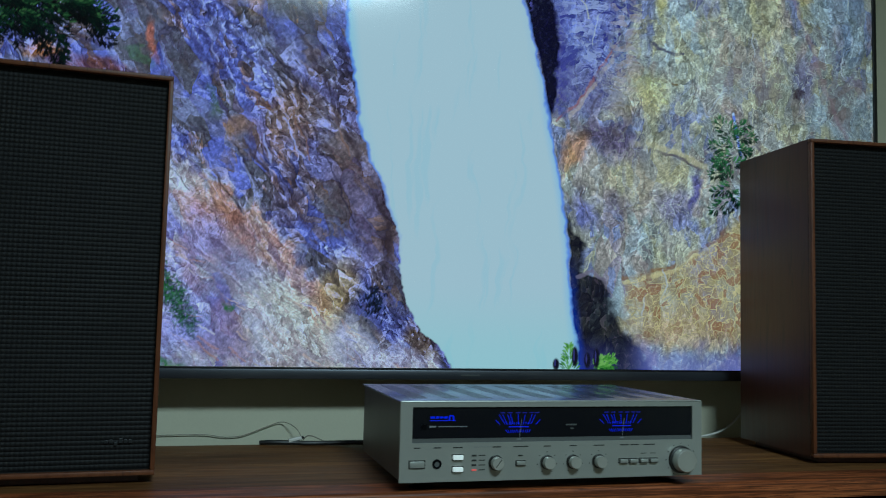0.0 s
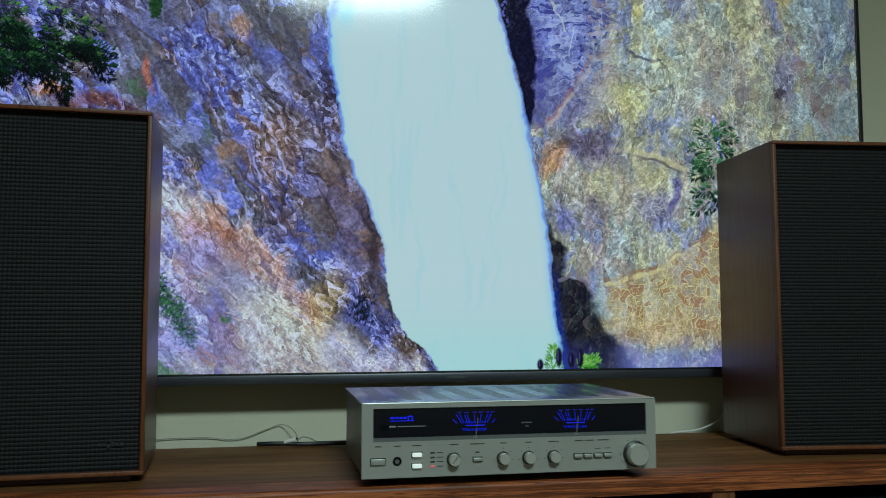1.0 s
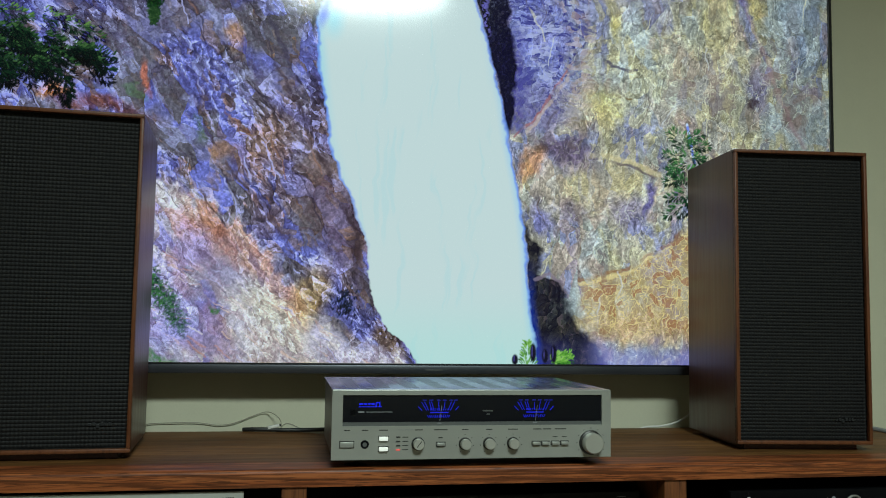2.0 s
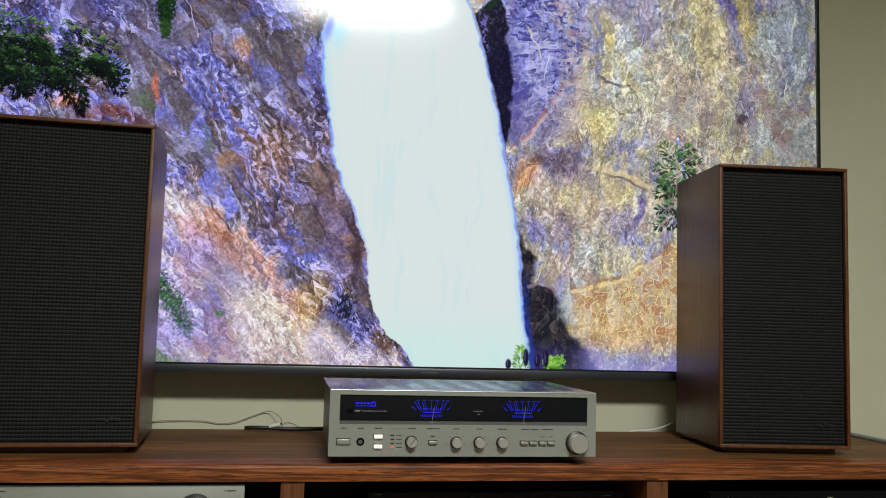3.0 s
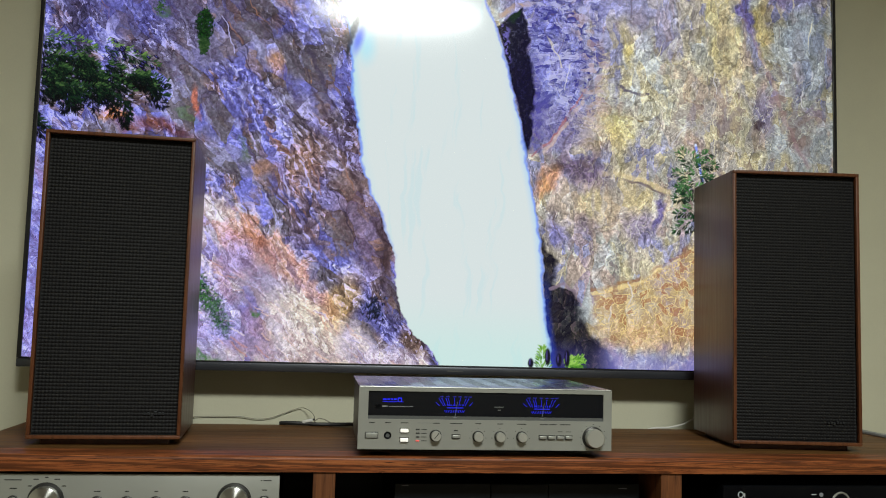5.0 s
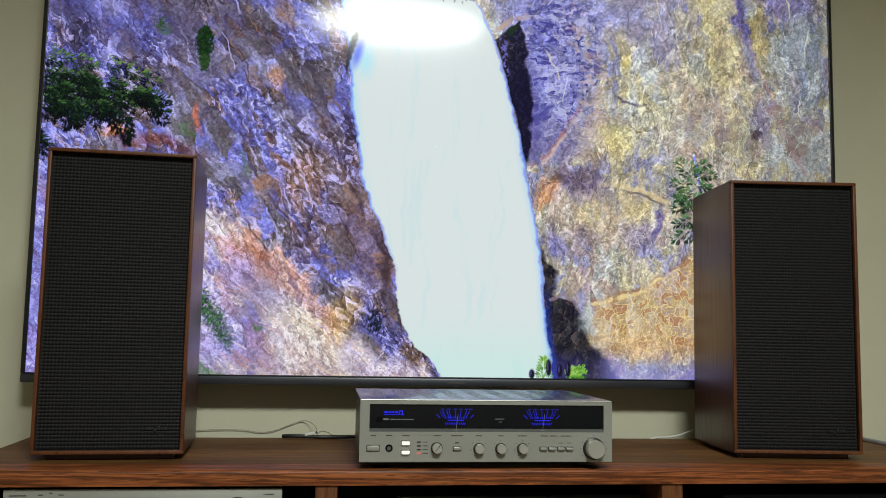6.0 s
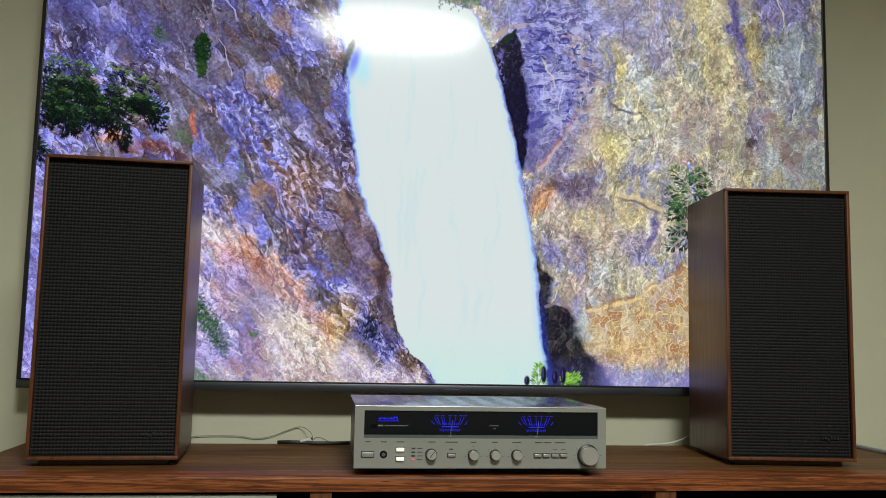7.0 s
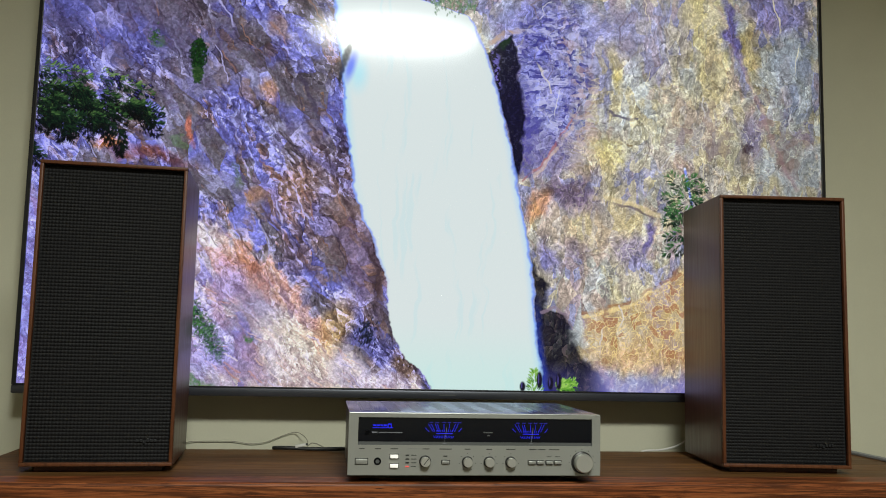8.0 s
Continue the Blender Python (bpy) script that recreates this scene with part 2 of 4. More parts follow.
# ---------------------------------------------------------------- the low wooden bench
BENCH, B_FRONT, B_BACK, B_X0, B_X1, B_UNDER = 0.491, 1.151, 1.588, -0.335, 1.525, 0.4645
bench = thing("tv_bench", pose(0.595, B_FRONT, 0), "long low reddish-brown wooden media bench with open bays", "media bench")
bw = (B_X1 - B_X0) / 2
stave_edges = [0.0, 0.066, 0.149, 0.239, 0.344, B_BACK - B_FRONT]
for i, (a, b) in enumerate(zip(stave_edges, stave_edges[1:])):
    bm = box(-bw, bw, a, b, B_UNDER, BENCH)
    rim = [e for e in bm.edges if all(abs(v.co.y - a) < 1e-5 and v.co.z > BENCH - 1e-5 for v in e.verts)]
    if i == 0:
        bmesh.ops.bevel(bm, geom=rim, offset=0.007, segments=4, profile=0.5, affect="EDGES")
    else:
        bmesh.ops.bevel(bm, geom=rim, offset=0.0006, segments=1, profile=0.5, affect="EDGES")
    part("stave", bm, M_BENCH_EDGE if i == 0 else M_BENCH_TOP, bench, "dark figured reddish front stave" if i == 0 else "", smooth=(i == 0))
for x0, x1 in ((B_X0, B_X0 + 0.037), (0.256, 0.293), (0.862, 0.900), (B_X1 - 0.037, B_X1)):
    part("upright", box(x0 - 0.595, x1 - 0.595, 0.004, B_BACK - B_FRONT - 0.02, 0.02, B_UNDER, 0.0015), M_POST, bench)
part("shelf", box(-bw + 0.037, bw - 0.037, 0.02, B_BACK - B_FRONT - 0.02, 0.28, 0.305, 0.001), M_BENCH_TOP, bench)
part("bottom", box(-bw, bw, 0.0, B_BACK - B_FRONT - 0.02, 0.0, 0.02, 0.001), M_BENCH_TOP, bench)
part("back_panel", box(-bw + 0.002, bw - 0.002, B_BACK - B_FRONT - 0.02, B_BACK - B_FRONT - 0.008, 0.0, B_UNDER), M_BLACK, bench, "black back panel")
solid("cable_raceway", box(-0.004, 0.012, -0.40, 0.012, 0.0, 0.007, 0.002), M_RACEWAY, "pale grey plastic strip along the end of the bench", "trim", "", pose(B_X1 - 0.014, B_BACK - 0.014, BENCH))


# ---------------------------------------------------------------- the film that stands on the screen
PIC_X0, PIC_X1, PIC_Z0, PIC_Z1 = -0.353, 1.467, 0.625, 1.649
NX, NZ = 1360, 765
X, Z = np.meshgrid(np.linspace(PIC_X0, PIC_X1, NX), np.linspace(PIC_Z0, PIC_Z1, NZ))


def lattice(u, v, seed):
    """Smooth noise between 0 and 1 on a unit lattice."""
    table = np.random.RandomState(seed).rand(257, 257)
    iu, iv = np.floor(u).astype(int), np.floor(v).astype(int)
    fu, fv = u - iu, v - iv
    fu, fv = fu * fu * (3 - 2 * fu), fv * fv * (3 - 2 * fv)
    iu, iv, ju, jv = iu % 256, iv % 256, (iu + 1) % 256, (iv + 1) % 256
    return (table[iv, iu] * (1 - fu) + table[iv, ju] * fu) * (1 - fv) + (table[jv, iu] * (1 - fu) + table[jv, ju] * fu) * fv


def cloud(u, v, octaves, seed, gain=0.55):
    total, weight, amount = 0.0, 0.0, 1.0
    for k in range(octaves):
        total = total + amount * lattice(u * 2 ** k + 13.7 * k, v * 2 ** k + 7.1 * k, seed + k)
        weight += amount
        amount *= gain
    return np.clip((total / weight - 0.5) * 1.7 + 0.5, 0, 1)


def step(a, b, v):
    t = np.clip((v - a) / (b - a), 0, 1)
    return t * t * (3 - 2 * t)


def blend(under, colour, amount):
    return under * (1 - amount[..., None]) + np.asarray(colour) * amount[..., None]


W1, W2 = cloud(X * 9, Z * 9, 4, 11) - 0.5, cloud(X * 9 + 40, Z * 9, 4, 21) - 0.5
F1, F2 = cloud(X * 45, Z * 45, 3, 31) - 0.5, cloud(X * 45, Z * 45 + 50, 3, 41) - 0.5
XW, ZW = X + 0.035 * W1 + 0.016 * F1, Z + 0.035 * W2 + 0.016 * F2


def spot(x, z, rx, rz, turn, soft=0.55):
    """A ragged patch: 1 in its middle, 0 outside."""
    c, s = math.cos(radians(turn)), math.sin(radians(turn))
    dx, dz = XW - x, z - ZW
    d = np.hypot((dx * c + dz * s) / rx, (dz * c - dx * s) / rz)
    return 1 - step(1 - soft, 1 + soft, d)


def chunks(u, v, seed):
    """Broken rock: for each spot the slope within its block, the block's own number, and the distance to its edge."""
    table = np.random.RandomState(seed).rand(128, 128, 5)
    iu, iv = np.floor(u).astype(int), np.floor(v).astype(int)
    near, second = np.full(u.shape, 9.0), np.full(u.shape, 9.0)
    slope, number = np.zeros(u.shape), np.zeros(u.shape)
    for du in (-1, 0, 1):
        for dv in (-1, 0, 1):
            p = table[(iv + dv) % 128, (iu + du) % 128]
            a, b = iu + du + p[..., 0] - u, iv + dv + p[..., 1] - v
            d = np.hypot(a, b)
            closer = d < near
            second = np.where(closer, near, np.minimum(second, d))
            near = np.where(closer, d, near)
            slope = np.where(closer, (p[..., 2] - 0.5) * a + (p[..., 3] - 0.5) * b, slope)
            number = np.where(closer, p[..., 4], number)
    return slope * 2.2, number, second - near


def strokes(angle, reach, seed):
    """Fine noise drawn out along a field of directions: thin curved marks, mean 0."""
    grain = np.random.RandomState(seed).rand(NZ, NX)
    jj, ii = np.mgrid[0:NZ, 0:NX]
    total = np.zeros((NZ, NX))
    for way in (1, -1):
        px, pz = ii.astype(float), jj.astype(float)
        for k in range(reach):
            i, j = np.clip(px, 0, NX - 1).astype(int), np.clip(pz, 0, NZ - 1).astype(int)
            total += grain[j, i]
            px += way * np.cos(angle[j, i])
            pz += way * np.sin(angle[j, i])
    total -= total.mean()
    return np.clip(total / total.std(), -2.4, 2.4)


def vein(u, v, octaves, seed, power):
    """Thin crooked lines."""
    return (1 - np.abs(2 * cloud(u, v, octaves, seed, 0.6) - 1)) ** power


def even(v):
    return np.clip((v - v.mean()) / v.std(), -2.6, 2.6)


# grain of the two rock faces: blocks that dip to the right, and hanging wrinkles
along, across = 0.57 * X - 0.82 * Z + 0.020 * W1 + 0.0025 * F1, 0.82 * X + 0.57 * Z + 0.024 * W2 + 0.003 * F2
wx, wz = X + 0.026 * W1 + 0.003 * F1, Z + 0.026 * W2 + 0.003 * F2
side = X < 0.52
grit = cloud(X * 210, Z * 210, 2, 141)
rough_here = 0.35 + 1.0 * step(0.30, 0.62, cloud(X * 9, Z * 9, 3, 107))
blocks = [chunks(np.where(side, along * 5, wx * 9), np.where(side, across * 9, wz * 6), 301),
          chunks(np.where(side, along * 13, wx * 24), np.where(side, across * 24, wz * 14), 302),
          chunks(np.where(side, along * 30 + 0.4 * F2, wx * 50 + 0.4 * F2), np.where(side, across * 58 + 0.4 * F1, wz * 32 + 0.4 * F1), 303),
          chunks(np.where(side, along * 78 + 0.6 * F2, wx * 118 + 0.6 * F2), np.where(side, across * 130 + 0.6 * F1, wz * 86 + 0.6 * F1), 304)]
hue_a, hue_b = cloud(X * 13, Z * 13, 4, 51), cloud(along * 18, across * 40, 4, 61)
pick_a = 0.5 * blocks[1][1] + 0.5 * hue_a
pick_b = 0.55 * blocks[2][1] + 0.45 * hue_b

# base colours of the cliff on one bank, with the bright scree slope at its foot
left = np.broadcast_to(np.array([120, 112, 136.0]), (NZ, NX, 3)).copy()
left = blend(left, (122, 122, 208), step(0.40, 0.58, pick_a) * 0.75)
left = blend(left, (124, 98, 86), step(0.58, 0.72, pick_b) * 0.6)
left = blend(left, (112, 104, 112), step(0.42, 0.30, pick_a) * 0.7)
left = blend(left, (184, 180, 226), step(0.34, 0.24, pick_b) * 0.6)
left = blend(left, (184, 128, 92), step(0.76, 0.88, 0.35 * blocks[2][1] + 0.35 * blocks[3][1] + 0.3 * hue_b) * 0.45)
slope_top = np.interp(X, [-0.36, -0.005, 0.102, 0.187, 0.265, 0.318, 0.37, 0.445, 0.515], [1.04, 0.972, 0.936, 0.890, 0.795, 0.716, 0.682, 0.66, 0.625])
depth_in = slope_top - Z + 0.035 * F1 + 0.04 * W1
scree = step(-0.022, 0.022, depth_in) * 0.92
ground = np.broadcast_to(np.array([198, 182, 196.0]), (NZ, NX, 3)).copy()
ground = blend(ground, (146, 138, 206), step(0.46, 0.68, 0.6 * cloud(along * 7 + 3, across * 16, 4, 78) + 0.4 * blocks[2][1]) * 0.75 * step(0.36, 0.10, X))
ground = blend(ground, (230, 214, 204), step(0.50, 0.68, 0.6 * cloud(along * 9, across * 20, 4, 75) + 0.4 * blocks[2][1]) * 0.8)
ground = blend(ground, (196, 138, 128), step(0.52, 0.70, 0.5 * cloud(X * 18, Z * 18, 4, 79) + 0.5 * blocks[1][1]) * 0.5 * step(0.30, 0.10, X))
band = step(0.0, 0.015, depth_in) * step(0.095, 0.05, depth_in) * step(0.02, 0.10, X) * step(0.31, 0.27, X)
ground = blend(ground, (212, 142, 108), band * (0.35 + 0.5 * hue_b))
pale_foot = step(0.05, 0.11, depth_in) * step(0.10, 0.20, X)
ground = blend(ground, (232, 214, 198), pale_foot * 0.55)
left = left * (1 - scree[..., None]) + ground * scree[..., None]

# base colours of the cliff on the other bank
hue_c, hue_d = cloud(X * 12 + 3, Z * 8, 4, 81), cloud(X * 24, Z * 11, 4, 91)
pick_c, pick_d = 0.6 * hue_c + 0.4 * blocks[1][1], 0.55 * hue_d + 0.45 * blocks[2][1]
right = np.broadcast_to(np.array([174, 169, 160.0]), (NZ, NX, 3)).copy()
right = blend(right, (140, 138, 178), step(0.46, 0.64, pick_c) * 0.75)
right = blend(right, (196, 178, 132), step(0.52, 0.68, pick_d) * 0.6)
right = blend(right, (176, 144, 130), step(0.42, 0.28, pick_d) * 0.5)
right = blend(right, (190, 196, 204), step(0.40, 0.26, pick_c) * 0.6)
rock = np.where(side[..., None], left, right)


def patch(x, z, rx, rz, turn, colour, amount):
    global rock
    rock = blend(rock, colour, spot(x, z, rx, rz, turn) * amount)


patch(0.131, 1.276, 0.022, 0.028, 0, (208, 148, 92), 0.6)
patch(-0.032, 1.190, 0.009, 0.030, -10, (200, 112, 88), 0.75)
patch(-0.203, 1.147, 0.042, 0.012, 5, (206, 132, 82), 0.85)
patch(0.205, 1.070, 0.045, 0.060, 30, (190, 140, 112), 0.45)
patch(0.128, 1.049, 0.024, 0.020, 30, (200, 136, 90), 0.45)
patch(0.161, 1.432, 0.016, 0.040, -25, (176, 140, 108), 0.6)
patch(0.214, 1.205, 0.024, 0.030, 20, (136, 132, 168), 0.6)
patch(0.303, 0.760, 0.034, 0.060, 20, (206, 168, 112), 0.65)
patch(0.345, 0.930, 0.045, 0.16, -15, (128, 98, 92), 0.55)
patch(0.264, 1.07, 0.072, 0.144, -15, (160, 134, 134), 0.35)
patch(0.307, 1.13, 0.012, 0.092, -6, (60, 46, 54), 0.6)
patch(0.385, 0.884, 0.012, 0.079, -12, (72, 54, 52), 0.55)
patch(0.194, 0.92, 0.024, 0.032, -15, (122, 104, 120), 0.7)
patch(0.127, 0.792, 0.055, 0.030, 25, (164, 152, 190), 0.6)
patch(0.068, 0.834, 0.030, 0.045, 40, (134, 122, 176), 0.6)
patch(0.076, 0.668, 0.060, 0.030, 25, (140, 126, 176), 0.6)
patch(-0.34, 0.80, 0.05, 0.26, 0, (134, 134, 226), 0.7)
patch(0.02, 0.70, 0.07, 0.075, 35, (150, 144, 214), 0.6)
patch(0.231, 0.722, 0.080, 0.026, 35, (238, 222, 200), 0.6)
patch(0.405, 0.709, 0.050, 0.028, 30, (104, 100, 156), 0.85)
patch(0.468, 0.668, 0.034, 0.024, 30, (112, 88, 70), 0.8)
patch(-0.20, 1.43, 0.22, 0.10, 30, (98, 94, 156), 0.55)
patch(-0.30, 1.40, 0.05, 0.16, 0, (84, 82, 140), 0.5)
patch(-0.05, 1.31, 0.075, 0.079, 0, (118, 108, 122), 0.55)
patch(0.029, 1.325, 0.040, 0.045, 0, (122, 112, 124), 0.55)
patch(-0.063, 1.458, 0.10, 0.05, 20, (112, 100, 118), 0.5)
patch(-0.115, 1.118, 0.085, 0.018, 5, (112, 64, 58), 0.7)
patch(0.94, 1.186, 0.036, 0.044, 0, (224, 204, 124), 0.7)
patch(0.952, 1.385, 0.016, 0.055, -5, (214, 192, 118), 0.7)
patch(0.86, 1.175, 0.075, 0.045, 15, (206, 182, 142), 0.6)
patch(0.92, 1.01, 0.12, 0.060, 5, (214, 190, 142), 0.55)
patch(1.03, 1.20, 0.09, 0.06, 0, (206, 200, 180), 0.5)
patch(0.80, 0.98, 0.05, 0.06, 0, (206, 188, 166), 0.5)
patch(1.182, 1.47, 0.040, 0.16, -6, (218, 200, 138), 0.6)
patch(1.29, 1.45, 0.026, 0.07, -10, (206, 182, 116), 0.6)
patch(1.16, 1.30, 0.10, 0.09, -10, (206, 188, 148), 0.5)
patch(1.20, 1.14, 0.10, 0.08, -30, (210, 194, 148), 0.5)
patch(0.989, 0.70, 0.118, 0.035, 0, (200, 160, 130), 0.6)
patch(0.781, 1.338, 0.085, 0.17, -8, (112, 112, 190), 0.7)
patch(0.80, 1.49, 0.16, 0.07, 0, (132, 130, 196), 0.65)
patch(1.00, 1.47, 0.10, 0.09, 0, (168, 162, 186), 0.5)
patch(0.776, 1.182, 0.052, 0.045, 20, (134, 126, 176), 0.6)
patch(0.783, 0.925, 0.035, 0.040, 0, (128, 122, 176), 0.8)
patch(0.86, 0.955, 0.035, 0.030, 0, (140, 120, 130), 0.6)
patch(0.979, 0.947, 0.045, 0.045, 5, (136, 124, 156), 0.7)
patch(1.026, 0.985, 0.012, 0.050, 5, (82, 74, 124), 0.8)
patch(0.838, 1.085, 0.058, 0.028, 15, (96, 80, 104), 0.85)
patch(0.762, 1.050, 0.020, 0.045, 30, (206, 142, 100), 0.7)
patch(1.29, 1.235, 0.032, 0.048, -20, (138, 128, 156), 0.8)
patch(1.401, 1.40, 0.045, 0.15, 0, (162, 170, 184), 0.7)
patch(1.241, 1.49, 0.013, 0.085, -20, (104, 96, 156), 0.85)
patch(1.36, 1.56, 0.09, 0.05, 0, (128, 118, 168), 0.6)
patch(1.11, 1.16, 0.02, 0.030, 0, (194, 144, 116), 0.3)
rock = ((np.clip(rock, 11, 255) / 255 + 0.055) / 1.055) ** 2.4

# relief of the rock, as light and dark within the film
marks_left = strokes(radians(-58) + 2.6 * (cloud(X * 12, Z * 12, 3, 201) - 0.5), 3, 203)
marks_right = strokes(radians(-82) + 4.2 * (cloud(X * 11, Z * 9, 3, 211) - 0.5), 5, 213)
tone_left = 0.55 * blocks[0][0] + 0.9 * blocks[1][0] + (1.1 * blocks[2][0] + 1.2 * blocks[3][0] + 0.16 * marks_left + 0.55 * (blocks[3][1] - 0.5)) * rough_here
tone_left = tone_left + 0.5 * (blocks[1][1] - 0.5) + 0.5 * (blocks[2][1] - 0.5) * rough_here
cracks = step(0.10, 0.0, blocks[1][2]) * step(0.45, 0.6, hue_b) + 0.8 * step(0.12, 0.0, blocks[2][2]) * step(0.4, 0.6, hue_a) * rough_here + vein(along * 11, across * 22, 5, 131, 14)
lit_left = even(tone_left - 0.45 * cracks)
light_left = np.exp(0.45 * lit_left + 0.6 * (grit - 0.5))
light_left = light_left / light_left.mean() * 0.90
light_scree = np.exp(0.24 * lit_left + 0.06 * marks_left + 0.45 * (grit - 0.5) + 0.5 * (cloud(along * 12, across * 60, 3, 138) - 0.5))
light_left = light_left * (1 - scree) + light_scree / light_scree.mean() * 0.97 * scree
threads = vein(wx * 34, wz * 20, 4, 151, 14) + 0.8 * vein(wx * 66, wz * 56, 3, 155, 14)
crease = vein(wx * 9, wz * 7, 5, 161, 22) + 0.8 * vein(wx * 22, wz * 10, 4, 163, 22)
tone_right = 0.6 * blocks[0][0] + 0.9 * blocks[1][0] + (0.9 * blocks[2][0] + 1.0 * blocks[3][0] + 0.3 * (blocks[3][1] - 0.5)) * rough_here + 0.26 * marks_right + 0.5 * threads - 0.9 * crease + 0.3 * (blocks[2][1] - 0.5)
light_right = np.exp(0.29 * even(tone_right) + 0.45 * (grit - 0.5))
light_right = light_right / light_right.mean() * np.interp(X, [0.75, 0.9, 1.1, 1.45], [0.95, 1.06, 0.97, 0.60])
rock = rock * np.where(side, light_left, light_right)[..., None] * np.array((0.95, 1.0, 1.02))
# faces turned to the sky are bluish, those turned away warm
sky_lit = step(0.7, 2.2, lit_left) * side * (1 - 0.6 * scree)
rock = blend(rock, lin((190, 188, 250)), sky_lit * 0.55)
rock = np.where((side & (lit_left < -0.4))[..., None], rock * np.array((1.04, 0.95, 0.98)), rock)
# layered blocks of the shaded face beside the fall
shade = spot(0.80, 1.36, 0.10, 0.19, 0, 0.5)
ledges = chunks(wx * 24 + 0.3 * F1, wz * 46 + 0.3 * F2, 321)
ledges_fine = chunks(wx * 62 + 0.3 * F1, wz * 110 + 0.3 * F2, 322)
layer_tone = even(ledges[0] + 0.9 * ledges_fine[0] + 0.5 * (ledges[1] - 0.5) + 0.5 * (ledges_fine[1] - 0.5))
rock = blend(rock, lin((58, 56, 130)), shade * step(0.3, 1.4, -layer_tone) * 0.85)
rock = blend(rock, lin((190, 190, 226)), shade * step(0.3, 1.5, layer_tone) * 0.75)
rock = blend(rock, lin((192, 160, 138)), spot(0.86, 1.33, 0.03, 0.16, -12, 0.6) * step(0.5, 0.8, ledges_fine[1]) * 0.4)
# ochre slope under a curved ledge: warm pits in a pale web
web_top = np.interp(X, [0.84, 0.874, 0.985, 1.085, 1.16], [0.79, 0.803, 0.830, 0.893, 0.955])
web_zone = step(-0.006, 0.010, web_top - Z + 0.008 * F1) * step(0.66, 0.72, Z + 0.03 * W1) * step(0.855, 0.905, X + 0.03 * W2)
rock = blend(rock, lin((196, 160, 98)), web_zone * 0.5)
pits = chunks(wx * 52 + 0.9 * F1, wz * 56 + 0.9 * F2, 173)
fine_pits = chunks(wx * 105 + F1, wz * 100 + F2, 174)
rock = blend(rock, lin((166, 116, 84)), web_zone * step(0.55, 0.75, pits[1]) * step(0.05, 0.2, pits[2]) * 0.7)
rock = blend(rock, lin((240, 216, 158)), web_zone * np.maximum(step(0.10, 0.02, pits[2]), 0.6 * step(0.10, 0.02, fine_pits[2])) * 0.75)
pale = chunks(wx * 26 + F1, wz * 15 + F2, 177)
pale_zone = np.maximum(spot(1.15, 1.16, 0.30, 0.22, 0, 0.7), spot(0.95, 0.90, 0.13, 0.10, 0, 0.6))
rock = blend(rock, lin((232, 226, 206)), pale_zone * step(0.06, 0.01, pale[2]) * 0.5)
rock = blend(rock, lin((120, 100, 104)), pale_zone * step(0.80, 0.92, pale[1]) * step(0.08, 0.2, pale[2]) * 0.45)


def late(x, z, rx, rz, turn, colour, amount, soft=0.4):
    global rock
    rock = blend(rock, lin(colour), spot(x, z, rx, rz, turn, soft) * amount * (0.75 + 0.5 * (grit - 0.5)))


late(1.272, 1.212, 0.017, 0.011, 20, (56, 40, 48), 1.0)
late(0.012, 0.630, 0.042, 0.012, 25, (70, 112, 62), 0.9)
late(0.074, 1.092, 0.012, 0.036, -20, (84, 104, 58), 0.7)
late(0.101, 0.72, 0.007, 0.007, 0, (60, 104, 50), 0.9)
late(-0.115, 1.391, 0.012, 0.018, 20, (62, 92, 56), 0.8)
late(-0.05, 1.155, 0.020, 0.010, 20, (92, 122, 84), 0.6)

XL, ZL = X + 0.014 * W1 + 0.008 * F1, Z + 0.014 * W2 + 0.008 * F2


def line(points, width, colour, amount):
    """A crooked line drawn through the film: a crack, a seam or a ledge."""
    global rock
    i0, i1 = np.searchsorted(X[0], (min(p[0] for p in points) - 0.04, max(p[0] for p in points) + 0.04))
    j0, j1 = np.searchsorted(Z[:, 0], (min(p[1] for p in points) - 0.04, max(p[1] for p in points) + 0.04))
    if i1 <= i0 or j1 <= j0:
        return
    xl, zl = XL[j0:j1, i0:i1], ZL[j0:j1, i0:i1]
    d = np.full(xl.shape, 9.0)
    for (ax, az), (bx, bz) in zip(points, points[1:]):
        lx, lz = bx - ax, bz - az
        t = np.clip(((xl - ax) * lx + (zl - az) * lz) / (lx * lx + lz * lz), 0, 1)
        d = np.minimum(d, np.hypot(xl - ax - t * lx, zl - az - t * lz))
    fade = 0.25 + 0.75 * step(0.3, 0.65, hue_b[j0:j1, i0:i1])
    rock[j0:j1, i0:i1] = blend(rock[j0:j1, i0:i1], lin(colour), step(width * 1.6, width * 0.4, d) * amount * fade)


line([(0.804, 1.092), (0.838, 1.102), (0.872, 1.084), (0.906, 1.068), (0.947, 1.063), (1.003, 1.050), (1.045, 1.032)], 0.0035, (92, 76, 84), 0.7)
line([(0.885, 1.078), (0.947, 1.072), (1.003, 1.060), (1.051, 1.036)], 0.005, (226, 206, 158), 0.5)
line([(0.854, 1.276), (0.823, 1.225), (0.783, 1.165), (0.727, 1.108)], 0.0030, (178, 116, 100), 0.6)
line([(0.862, 1.262), (0.80, 1.178), (0.745, 1.112)], 0.0035, (226, 200, 176), 0.5)
line([(0.933, 1.283), (0.961, 1.268), (1.003, 1.266)], 0.003, (84, 78, 98), 0.85)
line([(0.94, 1.214), (0.985, 1.208)], 0.003, (120, 100, 66), 0.8)
line([(1.202, 1.56), (1.262, 1.426), (1.311, 1.302), (1.365, 1.200), (1.40, 1.113)], 0.005, (160, 126, 132), 0.28)
